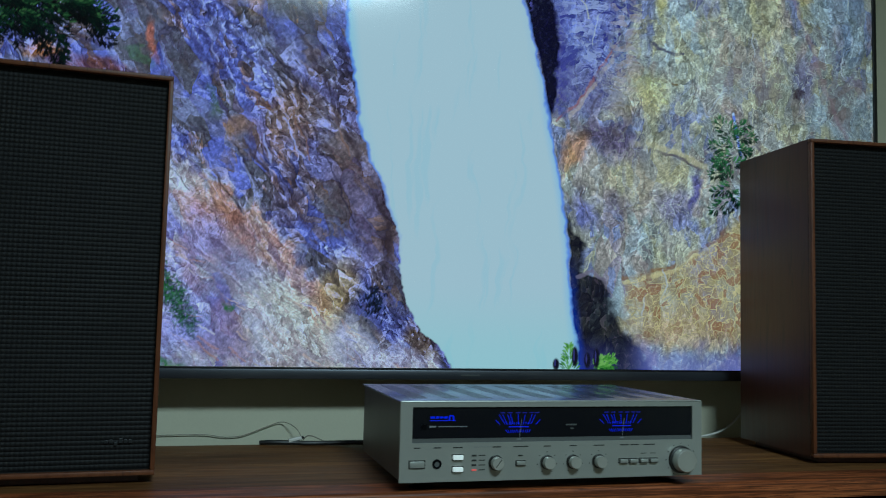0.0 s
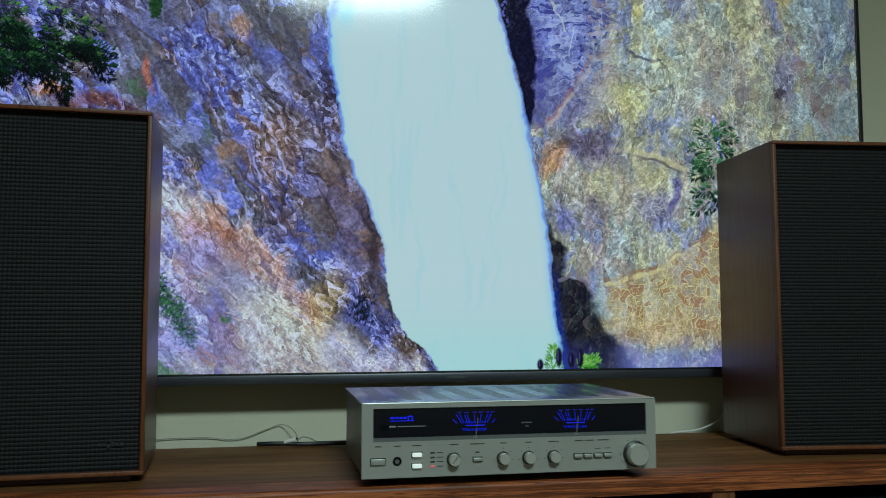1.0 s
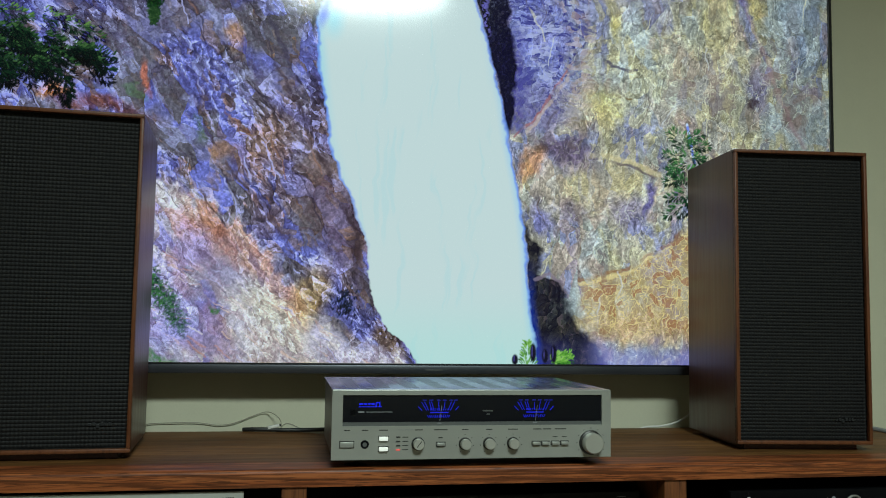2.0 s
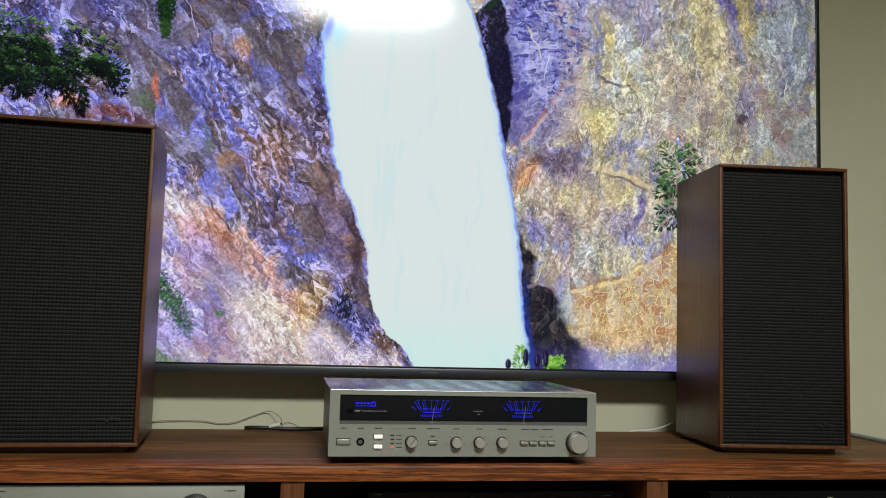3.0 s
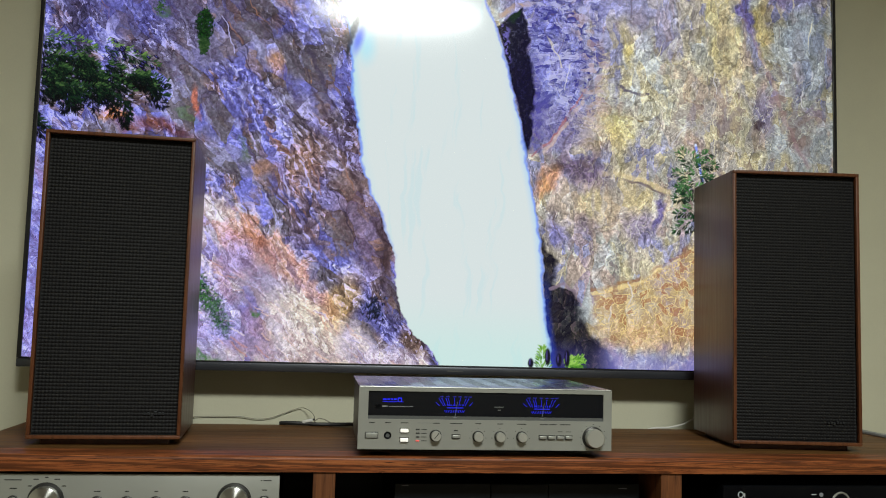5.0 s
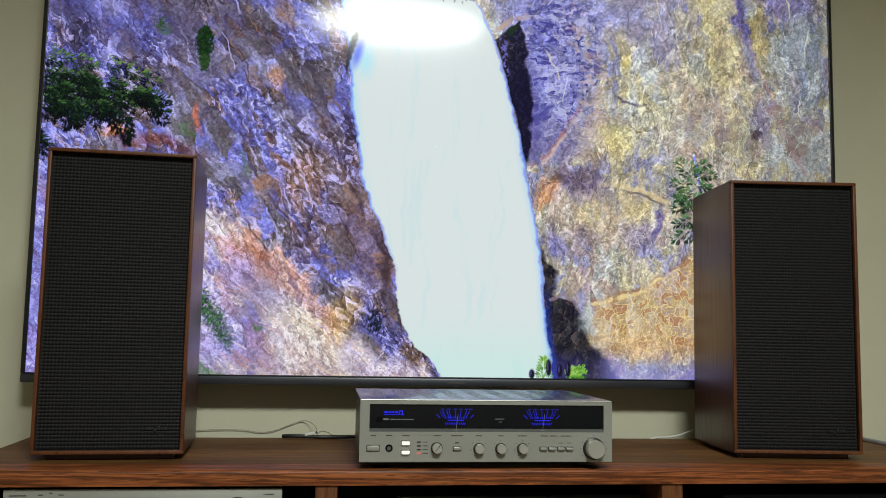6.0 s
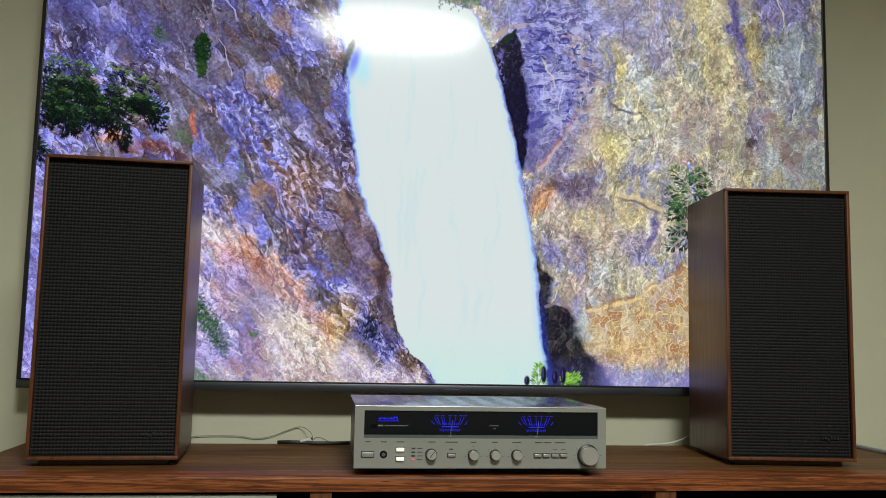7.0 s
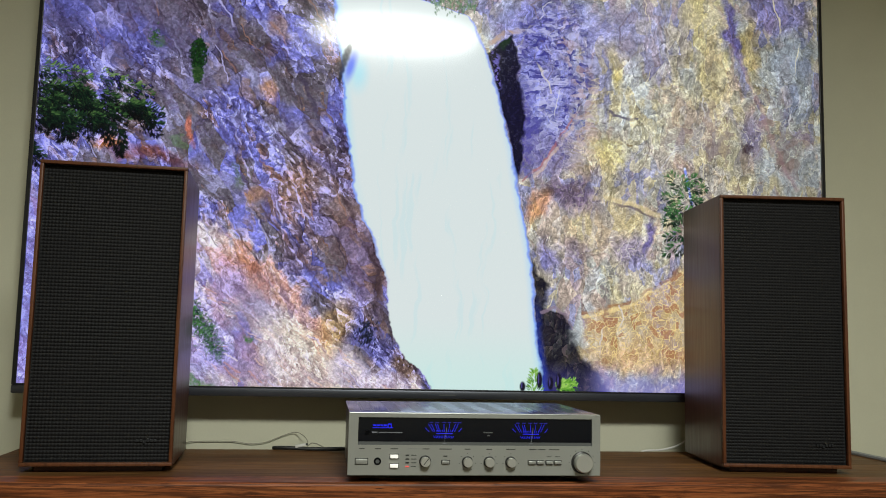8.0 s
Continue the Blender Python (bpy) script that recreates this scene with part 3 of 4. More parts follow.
line([(0.874, 0.806), (0.985, 0.833), (1.085, 0.896), (1.15, 0.950)], 0.004, (150, 104, 66), 0.6)
line([(0.874, 0.798), (0.985, 0.824), (1.085, 0.887)], 0.0035, (238, 216, 160), 0.6)
line([(0.162, 1.429), (0.244, 1.263), (0.297, 1.149)], 0.004, (62, 54, 78), 0.6)
line([(0.083, 1.099), (0.149, 1.0), (0.207, 0.94), (0.298, 0.774)], 0.004, (74, 60, 74), 0.65)
line([(0.103, 1.478), (0.192, 1.313), (0.288, 1.11), (0.369, 0.947)], 0.003, (58, 48, 66), 0.55)
line([(0.247, 1.185), (0.302, 1.072), (0.383, 0.896), (0.417, 0.784)], 0.005, (60, 46, 54), 0.6)
seams = random.Random(23)
for k in range(70):
    x, z = seams.uniform(-0.34, 0.32), seams.uniform(0.95, 1.6)
    points = [(x, z)]
    for q in range(3):
        x, z = x + seams.uniform(0.004, 0.025), z - seams.uniform(0.012, 0.04)
        points.append((x, z))
    line(points, seams.uniform(0.001, 0.0022), seams.choice(((48, 40, 60), (52, 42, 56), (196, 192, 244), (150, 112, 96))), 0.6)
for k in range(60):
    x, z = seams.uniform(0.74, 1.45), seams.uniform(0.75, 1.6)
    points = [(x, z)]
    for q in range(3):
        x, z = x + seams.uniform(-0.02, 0.02), z - seams.uniform(0.012, 0.04)
        points.append((x, z))
    line(points, seams.uniform(0.0009, 0.002), seams.choice(((94, 82, 98), (110, 92, 84), (232, 222, 188), (220, 218, 222))), 0.55)
# scree that runs down to the foot of the fall
for k in range(240):
    f = seams.random()
    x, z = -0.30 + 0.78 * f, 1.02 - 0.40 * f - seams.random() ** 1.3 * (0.36 - 0.30 * f)
    points = [(x, z)]
    lean = seams.uniform(0.4, 1.0)
    for q in range(2):
        run = seams.uniform(0.006, 0.020)
        x, z = x + run, z - run * lean + seams.uniform(-0.004, 0.004)
        points.append((x, z))
    line(points, seams.uniform(0.0008, 0.0022), seams.choice(((240, 220, 212), (206, 200, 244), (236, 200, 176), (196, 140, 116), (112, 92, 126), (84, 72, 108), (246, 234, 228))), 0.42)

# the falling water between its two banks
bank_l = np.interp(Z, [0.624, 0.667, 0.691, 0.746, 0.809, 0.872, 0.935, 1.004, 1.086, 1.176, 1.267, 1.333, 1.425, 1.66],
                   [0.522, 0.497, 0.463, 0.431, 0.419, 0.412, 0.387, 0.357, 0.329, 0.316, 0.305, 0.297, 0.285, 0.255])
bank_r = np.interp(Z, [0.628, 0.767, 0.858, 0.935, 1.013, 1.092, 1.171, 1.29, 1.383, 1.449, 1.489, 1.508, 1.53, 1.56],
                   [0.778, 0.758, 0.753, 0.743, 0.729, 0.711, 0.698, 0.667, 0.640, 0.614, 0.593, 0.53, 0.45, 0.30])
beside = X - bank_r + 0.006 * F1 + 0.006 * W1
# the black cleft under a tan ledge
cleft_out = np.interp(Z, [1.09, 1.107, 1.16, 1.248, 1.30, 1.348, 1.40, 1.449, 1.46], [0.700, 0.712, 0.724, 0.726, 0.720, 0.714, 0.708, 0.696, 0.690])
cleft_roof = 1.404 + (X - 0.636) * 0.85
indigo = step(0.05, 0.0, X - cleft_out + 0.02 * F1) * step(-0.004, 0.004, beside) * step(1.09, 1.13, Z) * step(1.40, 1.30, Z)
rock = blend(rock, lin((70, 62, 150)), indigo * 0.75 * (0.5 + 0.6 * grit))
cleft = step(-0.004, 0.006, cleft_out - X + 0.014 * F1) * step(-0.004, 0.004, beside) * step(-0.003, 0.005, cleft_roof - Z + 0.01 * F2) * step(1.09, 1.12, Z)
rock = blend(rock, lin((12, 10, 34)), cleft * np.clip(1.10 - 0.2 * grit, 0, 0.98))
rock = blend(rock, lin((120, 112, 190)), cleft * spot(0.655, 1.355, 0.009, 0.045, 8, 0.6) * step(0.35, 0.6, grit) * 0.8)
rock = blend(rock, lin((26, 48, 26)), cleft * spot(0.694, 1.43, 0.012, 0.024, 0, 0.5) * 0.8)
line([(0.628, 1.408), (0.655, 1.432), (0.690, 1.456), (0.72, 1.462)], 0.006, (186, 162, 146), 0.9)
# the dark hollow at the foot, lost in mist
hollow_out = np.interp(Z, [0.62, 0.65, 0.70, 0.731, 0.77, 0.80, 0.812, 0.84, 0.87, 0.90, 0.93], [0.160, 0.148, 0.110, 0.096, 0.084, 0.066, 0.026, 0.030, 0.034, 0.018, -0.01])
hollow = step(-0.010, 0.012, hollow_out - beside + 0.022 * W2 + 0.016 * F2) * step(-0.004, 0.002, beside)
hollow_tone = np.clip(0.5 + 0.30 * even(blocks[2][0] + blocks[3][0] + 0.5 * (blocks[2][1] - 0.5)), 0, 1)
rock = blend(rock, lin((13, 11, 28)), hollow * (0.99 - 0.07 * hollow_tone))
rock = blend(rock, lin((96, 78, 92)), hollow * step(0.80, 1.0, hollow_tone) * step(0.0, 0.05, beside) * 0.35)
line([(0.770, 0.803), (0.800, 0.812), (0.826, 0.803), (0.845, 0.780)], 0.0035, (140, 124, 140), 0.7)
haze = step(0.685, 0.628, Z + 0.05 * W1 + 0.02 * F1) * step(0.86, 0.95, X) * (0.6 + 0.5 * hue_c)
rock = blend(rock, lin((142, 140, 214)), haze * 0.75)
rock = blend(rock, lin((66, 64, 130)), step(0.70, 0.63, Z) * step(0.13, 0.02, beside) * step(-0.004, 0.0, beside) * 0.55)
rock = blend(rock, lin((60, 90, 230)), step(0.022, 0.0, beside) * step(-0.004, 0.0, beside) * step(0.86, 0.72, Z) * 0.3)

inside = step(-0.0025, 0.0025, X - bank_l + 0.010 * F1) * step(-0.003, 0.004, bank_r - X + 0.007 * F2)
fall = cloud(X * 60 + 2 * W1, Z * 5, 4, 191)
water = np.broadcast_to(np.array(lin((216, 225, 224))), (NZ, NX, 3)).copy()
water = blend(water, lin((172, 220, 228)), step(0.66, 0.9, fall) * 0.22)
water = blend(water, lin((150, 205, 250)), (1 - step(0.0, 0.022, bank_r - X)) * 0.5 * step(1.45, 1.0, Z))
water = blend(water, lin((120, 218, 246)), (1 - step(0.0, 0.026, X - bank_l)) * 0.4 * step(0.9, 1.3, Z))
water = blend(water, lin((84, 120, 246)), (1 - step(0.002, 0.008, X - bank_l + 0.010 * F1)) * 0.7 * step(0.8, 1.0, Z))
water = blend(water, lin((84, 120, 246)), (1 - step(0.002, 0.008, bank_r - X + 0.007 * F2)) * 0.7)
water = blend(water, lin((190, 232, 224)), step(0.80, 0.63, Z) * 0.5)
film = rock * (1 - inside[..., None]) + water * inside[..., None]

# the set's vivid colour and edge sharpening
grey = film.mean(-1, keepdims=True)
film = np.clip(grey + (film - grey) * (1.0 + 0.12 * (1 - inside[..., None])), 0.002, 0.9)
soft = film.copy()
for axis in (0, 1):
    soft = (np.roll(soft, 1, axis) + np.roll(soft, -1, axis) + 2 * soft) / 4
film = np.clip(film + 1.1 * (film - soft) * (1 - inside[..., None]), 0.002, 0.9)


def dab(x, z, rx, rz, turn, colour, amount=1.0, feather=0.7):
    """One small leaf-like stroke of the film."""
    r = max(rx, rz) * 1.3
    i0, i1 = np.searchsorted(X[0], (x - r, x + r))
    j0, j1 = np.searchsorted(Z[:, 0], (z - r, z + r))
    if i1 <= i0 or j1 <= j0:
        return
    c, s = math.cos(radians(turn)), math.sin(radians(turn))
    dx, dz = X[j0:j1, i0:i1] - x, Z[j0:j1, i0:i1] - z
    d = np.hypot((dx * c + dz * s) / rx, (dz * c - dx * s) / rz)
    film[j0:j1, i0:i1] = blend(film[j0:j1, i0:i1], lin(colour), (1 - step(feather, 1.15, d)) * amount)


rng = random.Random(7)
# the black notch beside the head of the fall, with blue spray before it
dab(0.336, 1.335, 0.030, 0.055, 0, (150, 226, 244), 0.6, 0.0)
dab(0.318, 1.352, 0.016, 0.052, -14, (70, 96, 240), 0.85, 0.1)
for z, x, rx in ((1.394, 0.314, 0.007), (1.385, 0.310, 0.010), (1.372, 0.306, 0.011), (1.358, 0.302, 0.010), (1.343, 0.299, 0.008), (1.328, 0.296, 0.006), (1.315, 0.294, 0.004)):
    dab(x, z, rx, 0.013, 0, (14, 12, 30), 0.9, 0.4)


def spray(x, z, reach, lean, tones, count, amount=0.92):
    """A tuft of needles round a twig that points along lean; the upper side is lit."""
    c, s = math.cos(radians(lean)), math.sin(radians(lean))
    for k in range(count):
        f, off = rng.random(), rng.choice((-1, 1)) * rng.random() ** 0.7
        tip = reach * 0.42 * (1 - 0.6 * f)
        a, b = f * reach, off * tip
        up = b * c + a * s * 0.2
        tone = tones[min(len(tones) - 1, max(0, int((0.5 + up / (reach * 0.8) + rng.gauss(0, 0.16)) * len(tones))))]
        dab(x + a * c - b * s, z + a * s + b * c, rng.uniform(0.0035, 0.0065), rng.uniform(0.0011, 0.0019), lean + off * 58, tone, amount)


# spruce bough that hangs in from the side: shaded depth first, then lit sprays, then cones
DEEP = ((3, 7, 8), (5, 11, 12), (8, 18, 16))
LIT = ((6, 14, 14), (10, 24, 18), (20, 42, 26), (38, 66, 36), (70, 100, 54))
sprays = []
for k in range(54):
    f = rng.random()
    top = 1.305 - 0.055 * f - 0.03 * f * f
    low = 1.165 + 0.055 * f + 0.02 * math.sin(f * 17)
    sprays.append((-0.352 + 0.235 * f * f ** 0.25, low + (top - low) * rng.random(), rng.uniform(0.030, 0.052), rng.uniform(-38, 12)))
sprays += [(-0.25, 1.205, 0.05, -55), (-0.215, 1.200, 0.055, -50), (-0.185, 1.178, 0.045, -62), (-0.300, 1.19, 0.04, -70), (-0.352, 1.125, 0.035, -40), (-0.358, 1.14, 0.03, -80), (-0.172, 1.160, 0.035, -75)]
for x, z, reach, lean in sprays:
    spray(x - 0.006, z - 0.012, reach, lean - 8, DEEP, 56)
for x, z, reach, lean in sorted(sprays, key=lambda p: p[1]):
    spray(x, z, reach * 0.85, lean, LIT if z > 1.2 else LIT[:4], 46)
for x, z, reach, lean in ((-0.225, 1.292, 0.05, -8), (-0.185, 1.283, 0.05, -18), (-0.150, 1.272, 0.042, -24), (-0.34, 1.305, 0.05, -4), (-0.29, 1.296, 0.05, -10)):
    spray(x, z, reach, lean, LIT[1:] + ((104, 140, 66),), 60)
for k in range(22):
    f = rng.random()
    x, z = -0.215 + 0.105 * f + rng.gauss(0, 0.006), 1.285 - 0.030 * f + rng.gauss(0, 0.012)
    dab(x, z, rng.uniform(0.006, 0.009), 0.0030, rng.uniform(-70, -25), (16, 14, 36))
    dab(x - 0.001, z + 0.0012, 0.004, 0.0009, rng.uniform(-70, -25), (96, 92, 176), 0.7)
# bushes on the cliff
for k in range(760):
    f = rng.random()
    wide = 0.023 * math.sqrt(max(0.0, 1 - (f / 0.34 - 1) ** 2)) if f < 0.34 else 0.023 - 0.024 * (f - 0.34)
    dab(-0.019 + wide * rng.uniform(-1, 1) * rng.random() ** 0.4, 1.390 - 0.096 * f + rng.gauss(0, 0.003), rng.uniform(0.0025, 0.0045), 0.0017, rng.uniform(0, 180), rng.choice(((10, 30, 14), (18, 48, 20), (28, 66, 24), (14, 38, 18)) if f < 0.65 else ((40, 66, 36), (62, 88, 50), (28, 56, 26))), 0.85)
for k in range(520):
    f = rng.random()
    dab(-0.010 + 0.070 * f + rng.gauss(0, 0.009), 0.795 - 0.105 * f + rng.gauss(0, 0.013), rng.uniform(0.003, 0.006), 0.0017, rng.uniform(0, 180), rng.choice(((24, 58, 34), (44, 92, 44), (76, 124, 66), (20, 44, 30))), 0.8 * (1 - 0.5 * f))
for k in range(90):
    dab(-0.115 + rng.gauss(0, 0.007), 1.392 + rng.gauss(0, 0.010), rng.uniform(0.002, 0.004), 0.0015, rng.uniform(0, 180), rng.choice(((30, 58, 34), (60, 92, 52))), 0.7)
for k in range(150):
    dab(0.372 + rng.gauss(0, 0.011), 0.742 + rng.gauss(0, 0.016), rng.uniform(0.003, 0.006), 0.0018, rng.uniform(50, 130), rng.choice(((8, 8, 22), (14, 18, 38), (22, 30, 50), (84, 88, 150))), 0.85)
for k in range(130):
    dab(rng.uniform(0.50, 0.605), 1.515 + rng.gauss(0, 0.012), rng.uniform(0.003, 0.006), 0.002, rng.uniform(60, 120), rng.choice(((90, 130, 90), (66, 104, 70), (120, 150, 120))), 0.7)
# thin fir sprig before the pale face
for k in range(15):
    dab(1.118 + 0.0012 * k, 1.152 - 0.006 * k, 0.0035, 0.005, 0, (130, 146, 236) if k % 3 else (214, 222, 250))
SPRIG = ((10, 24, 20), (16, 40, 26), (30, 66, 38), (56, 100, 56), (90, 136, 78))
for (x0, z0, x1, z1) in ((1.115, 1.12, 1.16, 1.135), (1.12, 1.105, 1.175, 1.108), (1.12, 1.095, 1.075, 1.14), (1.115, 1.075, 1.06, 1.085), (1.11, 1.06, 1.065, 1.045), (1.11, 1.04, 1.06, 1.02), (1.11, 1.0, 1.065, 0.985), (1.11, 0.97, 1.06, 0.945), (1.12, 1.05, 1.15, 1.06), (1.115, 0.99, 1.13, 0.96), (1.13, 1.08, 1.165, 1.075), (1.105, 1.02, 1.08, 1.055)):
    spray(x0, z0, math.hypot(x1 - x0, z1 - z0), math.degrees(math.atan2(z1 - z0, x1 - x0)), SPRIG, 64)
# fir tips and upright cones at the lower rim
spray(0.757, 0.628, 0.046, 92, ((40, 80, 30), (70, 124, 40), (110, 160, 60), (140, 186, 84)), 90)
for lean, reach in ((8, 0.046), (24, 0.046), (40, 0.034), (2, 0.030)):
    spray(0.812, 0.630, reach, lean, ((44, 88, 32), (84, 140, 44), (116, 172, 62), (150, 196, 90)), 60)
for x, z, h in ((0.729, 0.634, 0.012), (0.768, 0.649, 0.021), (0.794, 0.642, 0.016), (0.813, 0.646, 0.021)):
    dab(x, z, 0.0072, h, 0, (16, 13, 36))
    dab(x - 0.002, z + 0.003, 0.0016, h * 0.6, 0, (88, 80, 160), 0.6)
film = np.clip(film, 0.002, 1.0)

# ---------------------------------------------------------------- the television
TV_Z = 0.604
tv = thing("television", pose(0.557, 1.585, TV_Z), "very large flat television showing a waterfall between cliffs", "television")
screen_mesh = bpy.data.meshes.new("screen")
co = np.stack([X - 0.557, np.full_like(X, 0.0), Z - TV_Z], -1).reshape(-1, 3)
idx = np.arange(NX * NZ).reshape(NZ, NX)
quads = np.stack([idx[:-1, :-1], idx[:-1, 1:], idx[1:, 1:], idx[1:, :-1]], -1).reshape(-1, 4)
screen_mesh.vertices.add(len(co))
screen_mesh.vertices.foreach_set("co", co.ravel())
screen_mesh.loops.add(quads.size)
screen_mesh.loops.foreach_set("vertex_index", quads.ravel().astype(np.int32))
screen_mesh.polygons.add(len(quads))
screen_mesh.polygons.foreach_set("loop_start", np.arange(0, quads.size, 4, dtype=np.int32))
screen_mesh.update(calc_edges=True)
layer = screen_mesh.color_attributes.new("film", "FLOAT_COLOR", "POINT")
layer.data.foreach_set("color", np.concatenate([film.reshape(-1, 3), 1 - inside.reshape(-1, 1)], 1).astype(np.float32).ravel())
n = Nodes("lit_screen")
shown = n.tree.nodes.new("ShaderNodeAttribute")
shown.attribute_name = "film"
fizz = n.noise(n.stretched((1, 1, 1)), 520.0, 2.0)
lit = n.mix(shown.outputs["Alpha"], shown.outputs["Color"], n.ramp(fizz, [(0.28, (0.90,) * 3), (0.72, (1.10,) * 3)]), "MULTIPLY")
SCREEN_GLOW = 1.0
M_SCREEN = n.set(Base_Color=(0.004, 0.004, 0.005), Roughness=0.10, Specular_IOR_Level=0.28, Emission_Color=lit, Emission_Strength=SCREEN_GLOW)
M_SCREEN.cycles.emission_sampling = "NONE"
screen_mesh.materials.append(M_SCREEN)
screen = new("screen", screen_mesh)
screen.parent = tv
tagged(screen, "lit screen with a waterfall between rock faces")
tx0, tx1, tz1 = -0.362 - 0.557, 1.476 - 0.557, PIC_Z1 - TV_Z
px0, px1, pz0 = PIC_X0 - 0.557, PIC_X1 - 0.557, PIC_Z0 - TV_Z
part("bezel", box(tx0, px0, -0.004, 0.03, pz0 - 0.003, tz1 + 0.009, 0.001), M_BEZEL, tv)
part("bezel", box(px1, tx1, -0.004, 0.03, pz0 - 0.003, tz1 + 0.009, 0.001), M_BEZEL, tv)
part("bezel", box(px0, px1, -0.004, 0.03, tz1, tz1 + 0.009, 0.001), M_BEZEL, tv)
part("bezel", box(px0, px1, -0.004, 0.03, pz0 - 0.003, pz0, 0.0005), M_BEZEL, tv)
part("chin", box(tx0, tx1, -0.006, 0.03, 0.0, pz0 - 0.003, 0.003), M_CHIN, tv, "brushed dark silver lower rim", smooth=True)
part("maker_mark", box(-0.018, 0.018, -0.0066, -0.0058, 0.007, 0.010), M_GREYSTRIP, tv)
part("back_cover", box(tx0 + 0.012, tx1 - 0.012, 0.004, 0.045, 0.012, tz1, 0.006), M_BEZEL, tv)
part("wall_mount", box(-0.3, 0.3, 0.045, 0.085, 0.35, 0.75, 0.003), M_BLACKMET, tv)


# ---------------------------------------------------------------- loudspeakers
def loudspeaker(m, label):
    w, d, z0, z1 = 0.1262, 0.240, 0.0112, 0.5450
    sp = thing("loudspeaker", m, label, "loudspeaker", "pair of loudspeakers")
    bm = bmesh.new()
    lip, deep = 0.0062, 0.010
    add_box(bm, -w, w, deep, d, z0, z1)
    front = [f for f in bm.faces if all(abs(v.co.y - deep) < 1e-6 for v in f.verts)]
    bmesh.ops.delete(bm, geom=front, context="FACES_ONLY")
    edges = [e for e in bm.edges if len(e.link_faces) == 2 and all(v.co.y > deep + 0.01 for v in e.verts)]
    bmesh.ops.bevel(bm, geom=edges, offset=0.002, segments=2, profile=0.5, affect="EDGES")
    part("cabinet", bm, M_SPEAKER, sp, "reddish-brown wood veneer cabinet", smooth=True)
    # the lip, four lengths with rounded outer edges
    for x0, x1, a, b in ((-w, w, z1 - lip, z1), (-w, w, z0, z0 + lip), (-w, -w + lip, z0 + lip, z1 - lip), (w - lip, w, z0 + lip, z1 - lip)):
        part("front_trim", box(x0, x1, 0.0, deep, a, b, 0.0012), M_TRIM, sp, smooth=True)
    part("baffle", box(-w + 0.003, w - 0.003, deep + 0.004, deep + 0.016, z0 + 0.003, z1 - 0.003), M_BACKING, sp)
    # woven cloth: ribs across, with a swell at every warp thread
    gx, gz0, gz1 = w - lip - 0.0012, z0 + lip + 0.0012, z1 - lip - 0.0012
    rows, cols = 84, 40
    pitch = (gz1 - gz0) / rows
    nxs = cols * 4 + 1
    verts, faces = [], []
    shape = ((0.02, 0.0), (0.22, 0.55), (0.5, 1.0), (0.78, 0.55), (0.98, 0.0))
    for r in range(rows):
        for k, h in shape:
            for i in range(nxs):
                f = i / (nxs - 1)
                thread = 0.5 + 0.5 * math.cos(2 * math.pi * (f * cols))
                verts.append((-gx + 2 * gx * f, deep + 0.003 - h * (0.0003 + 0.0011 * thread), gz0 + (r + k) * pitch))
    for r in range(rows):
        for k in range(len(shape) - 1):
            b = (r * len(shape) + k) * nxs
            faces += [(b + i, b + i + 1, b + nxs + i + 1, b + nxs + i) for i in range(nxs - 1)]
    me = bpy.data.meshes.new("grille")
    me.from_pydata(verts, [], faces)
    me.polygons.foreach_set("use_smooth", [True] * len(me.polygons))
    me.materials.append(M_CLOTH)
    grille = new("grille", me)
    grille.parent = sp
    tagged(grille, "black ribbed woven grille cloth")
    # the maker's name as plain strokes
    bm = bmesh.new()
    for k, (x, h, drop) in enumerate(((0.062, 3, 0), (0.068, 4, 0), (0.074, 4, 3), (0.080, 6, 0), (0.086, 4, 0), (0.092, 4, 0))):
        add_box(bm, x, x + 0.0042, deep - 0.0008, deep + 0.001, 0.052 - drop * 0.001, 0.0535 - drop * 0.001 + h * 0.0008, 0.0004)
    part("badge", bm, M_BADGE, sp, "small dark metal maker's badge")
    part("plinth", box(-w + 0.02, w - 0.02, 0.02, d - 0.02, 0.0, z0, 0.001), M_SPEAKER, sp, "dark recessed plinth")
    return sp


speaker_a = loudspeaker(pose(-0.1030, 1.2500, BENCH, 0, 0, 2.9), "vintage wooden bookshelf loudspeaker with black grille on the bench")
speaker_b = copy_thing(speaker_a, pose(1.1805, 1.2570, BENCH, 0, 0, -6.0))


# ---------------------------------------------------------------- the silver receiver on the bench
def knob(parent, x, z, r, depth, y=0.0, dot=None, metal=None):
    k = part("knob", turned([(0, y - depth), (r * 0.80, y - depth), (r * 0.86, y - depth + 0.0010), (r * 0.88, y - depth + 0.0025), (r * 0.89, y - 0.004), (0, y - 0.004)]), metal or M_CAP, parent, "turned aluminium knob", smooth=True)
    k.location = (x, 0, z)
    part("skirt", turned([(r * 0.88, y - 0.0046), (r * 1.02, y - 0.0035), (r * 1.07, y + 0.0005), (0, y + 0.0005)]), M_KNOB_SIDE, k, smooth=True)
    if dot:
        bm = box(-0.0005, 0.0005, y - depth - 0.0003, y - depth + 0.001, -r * 0.55, r * 0.78)
        bmesh.ops.transform(bm, matrix=pose(0, 0, 0, 0, dot, 0), verts=bm.verts)
        part("pointer", bm, M_INK, k)
    return k


def printed(parent, x, z, width, height=0.0016, material=None, y=0.0):
    """A short line of small unreadable lettering, as a plain bar."""
    return part("print", box(x - width / 2, x + width / 2, y - 0.0003, y + 0.0002, z - height / 2, z + height / 2), material or M_INK, parent)


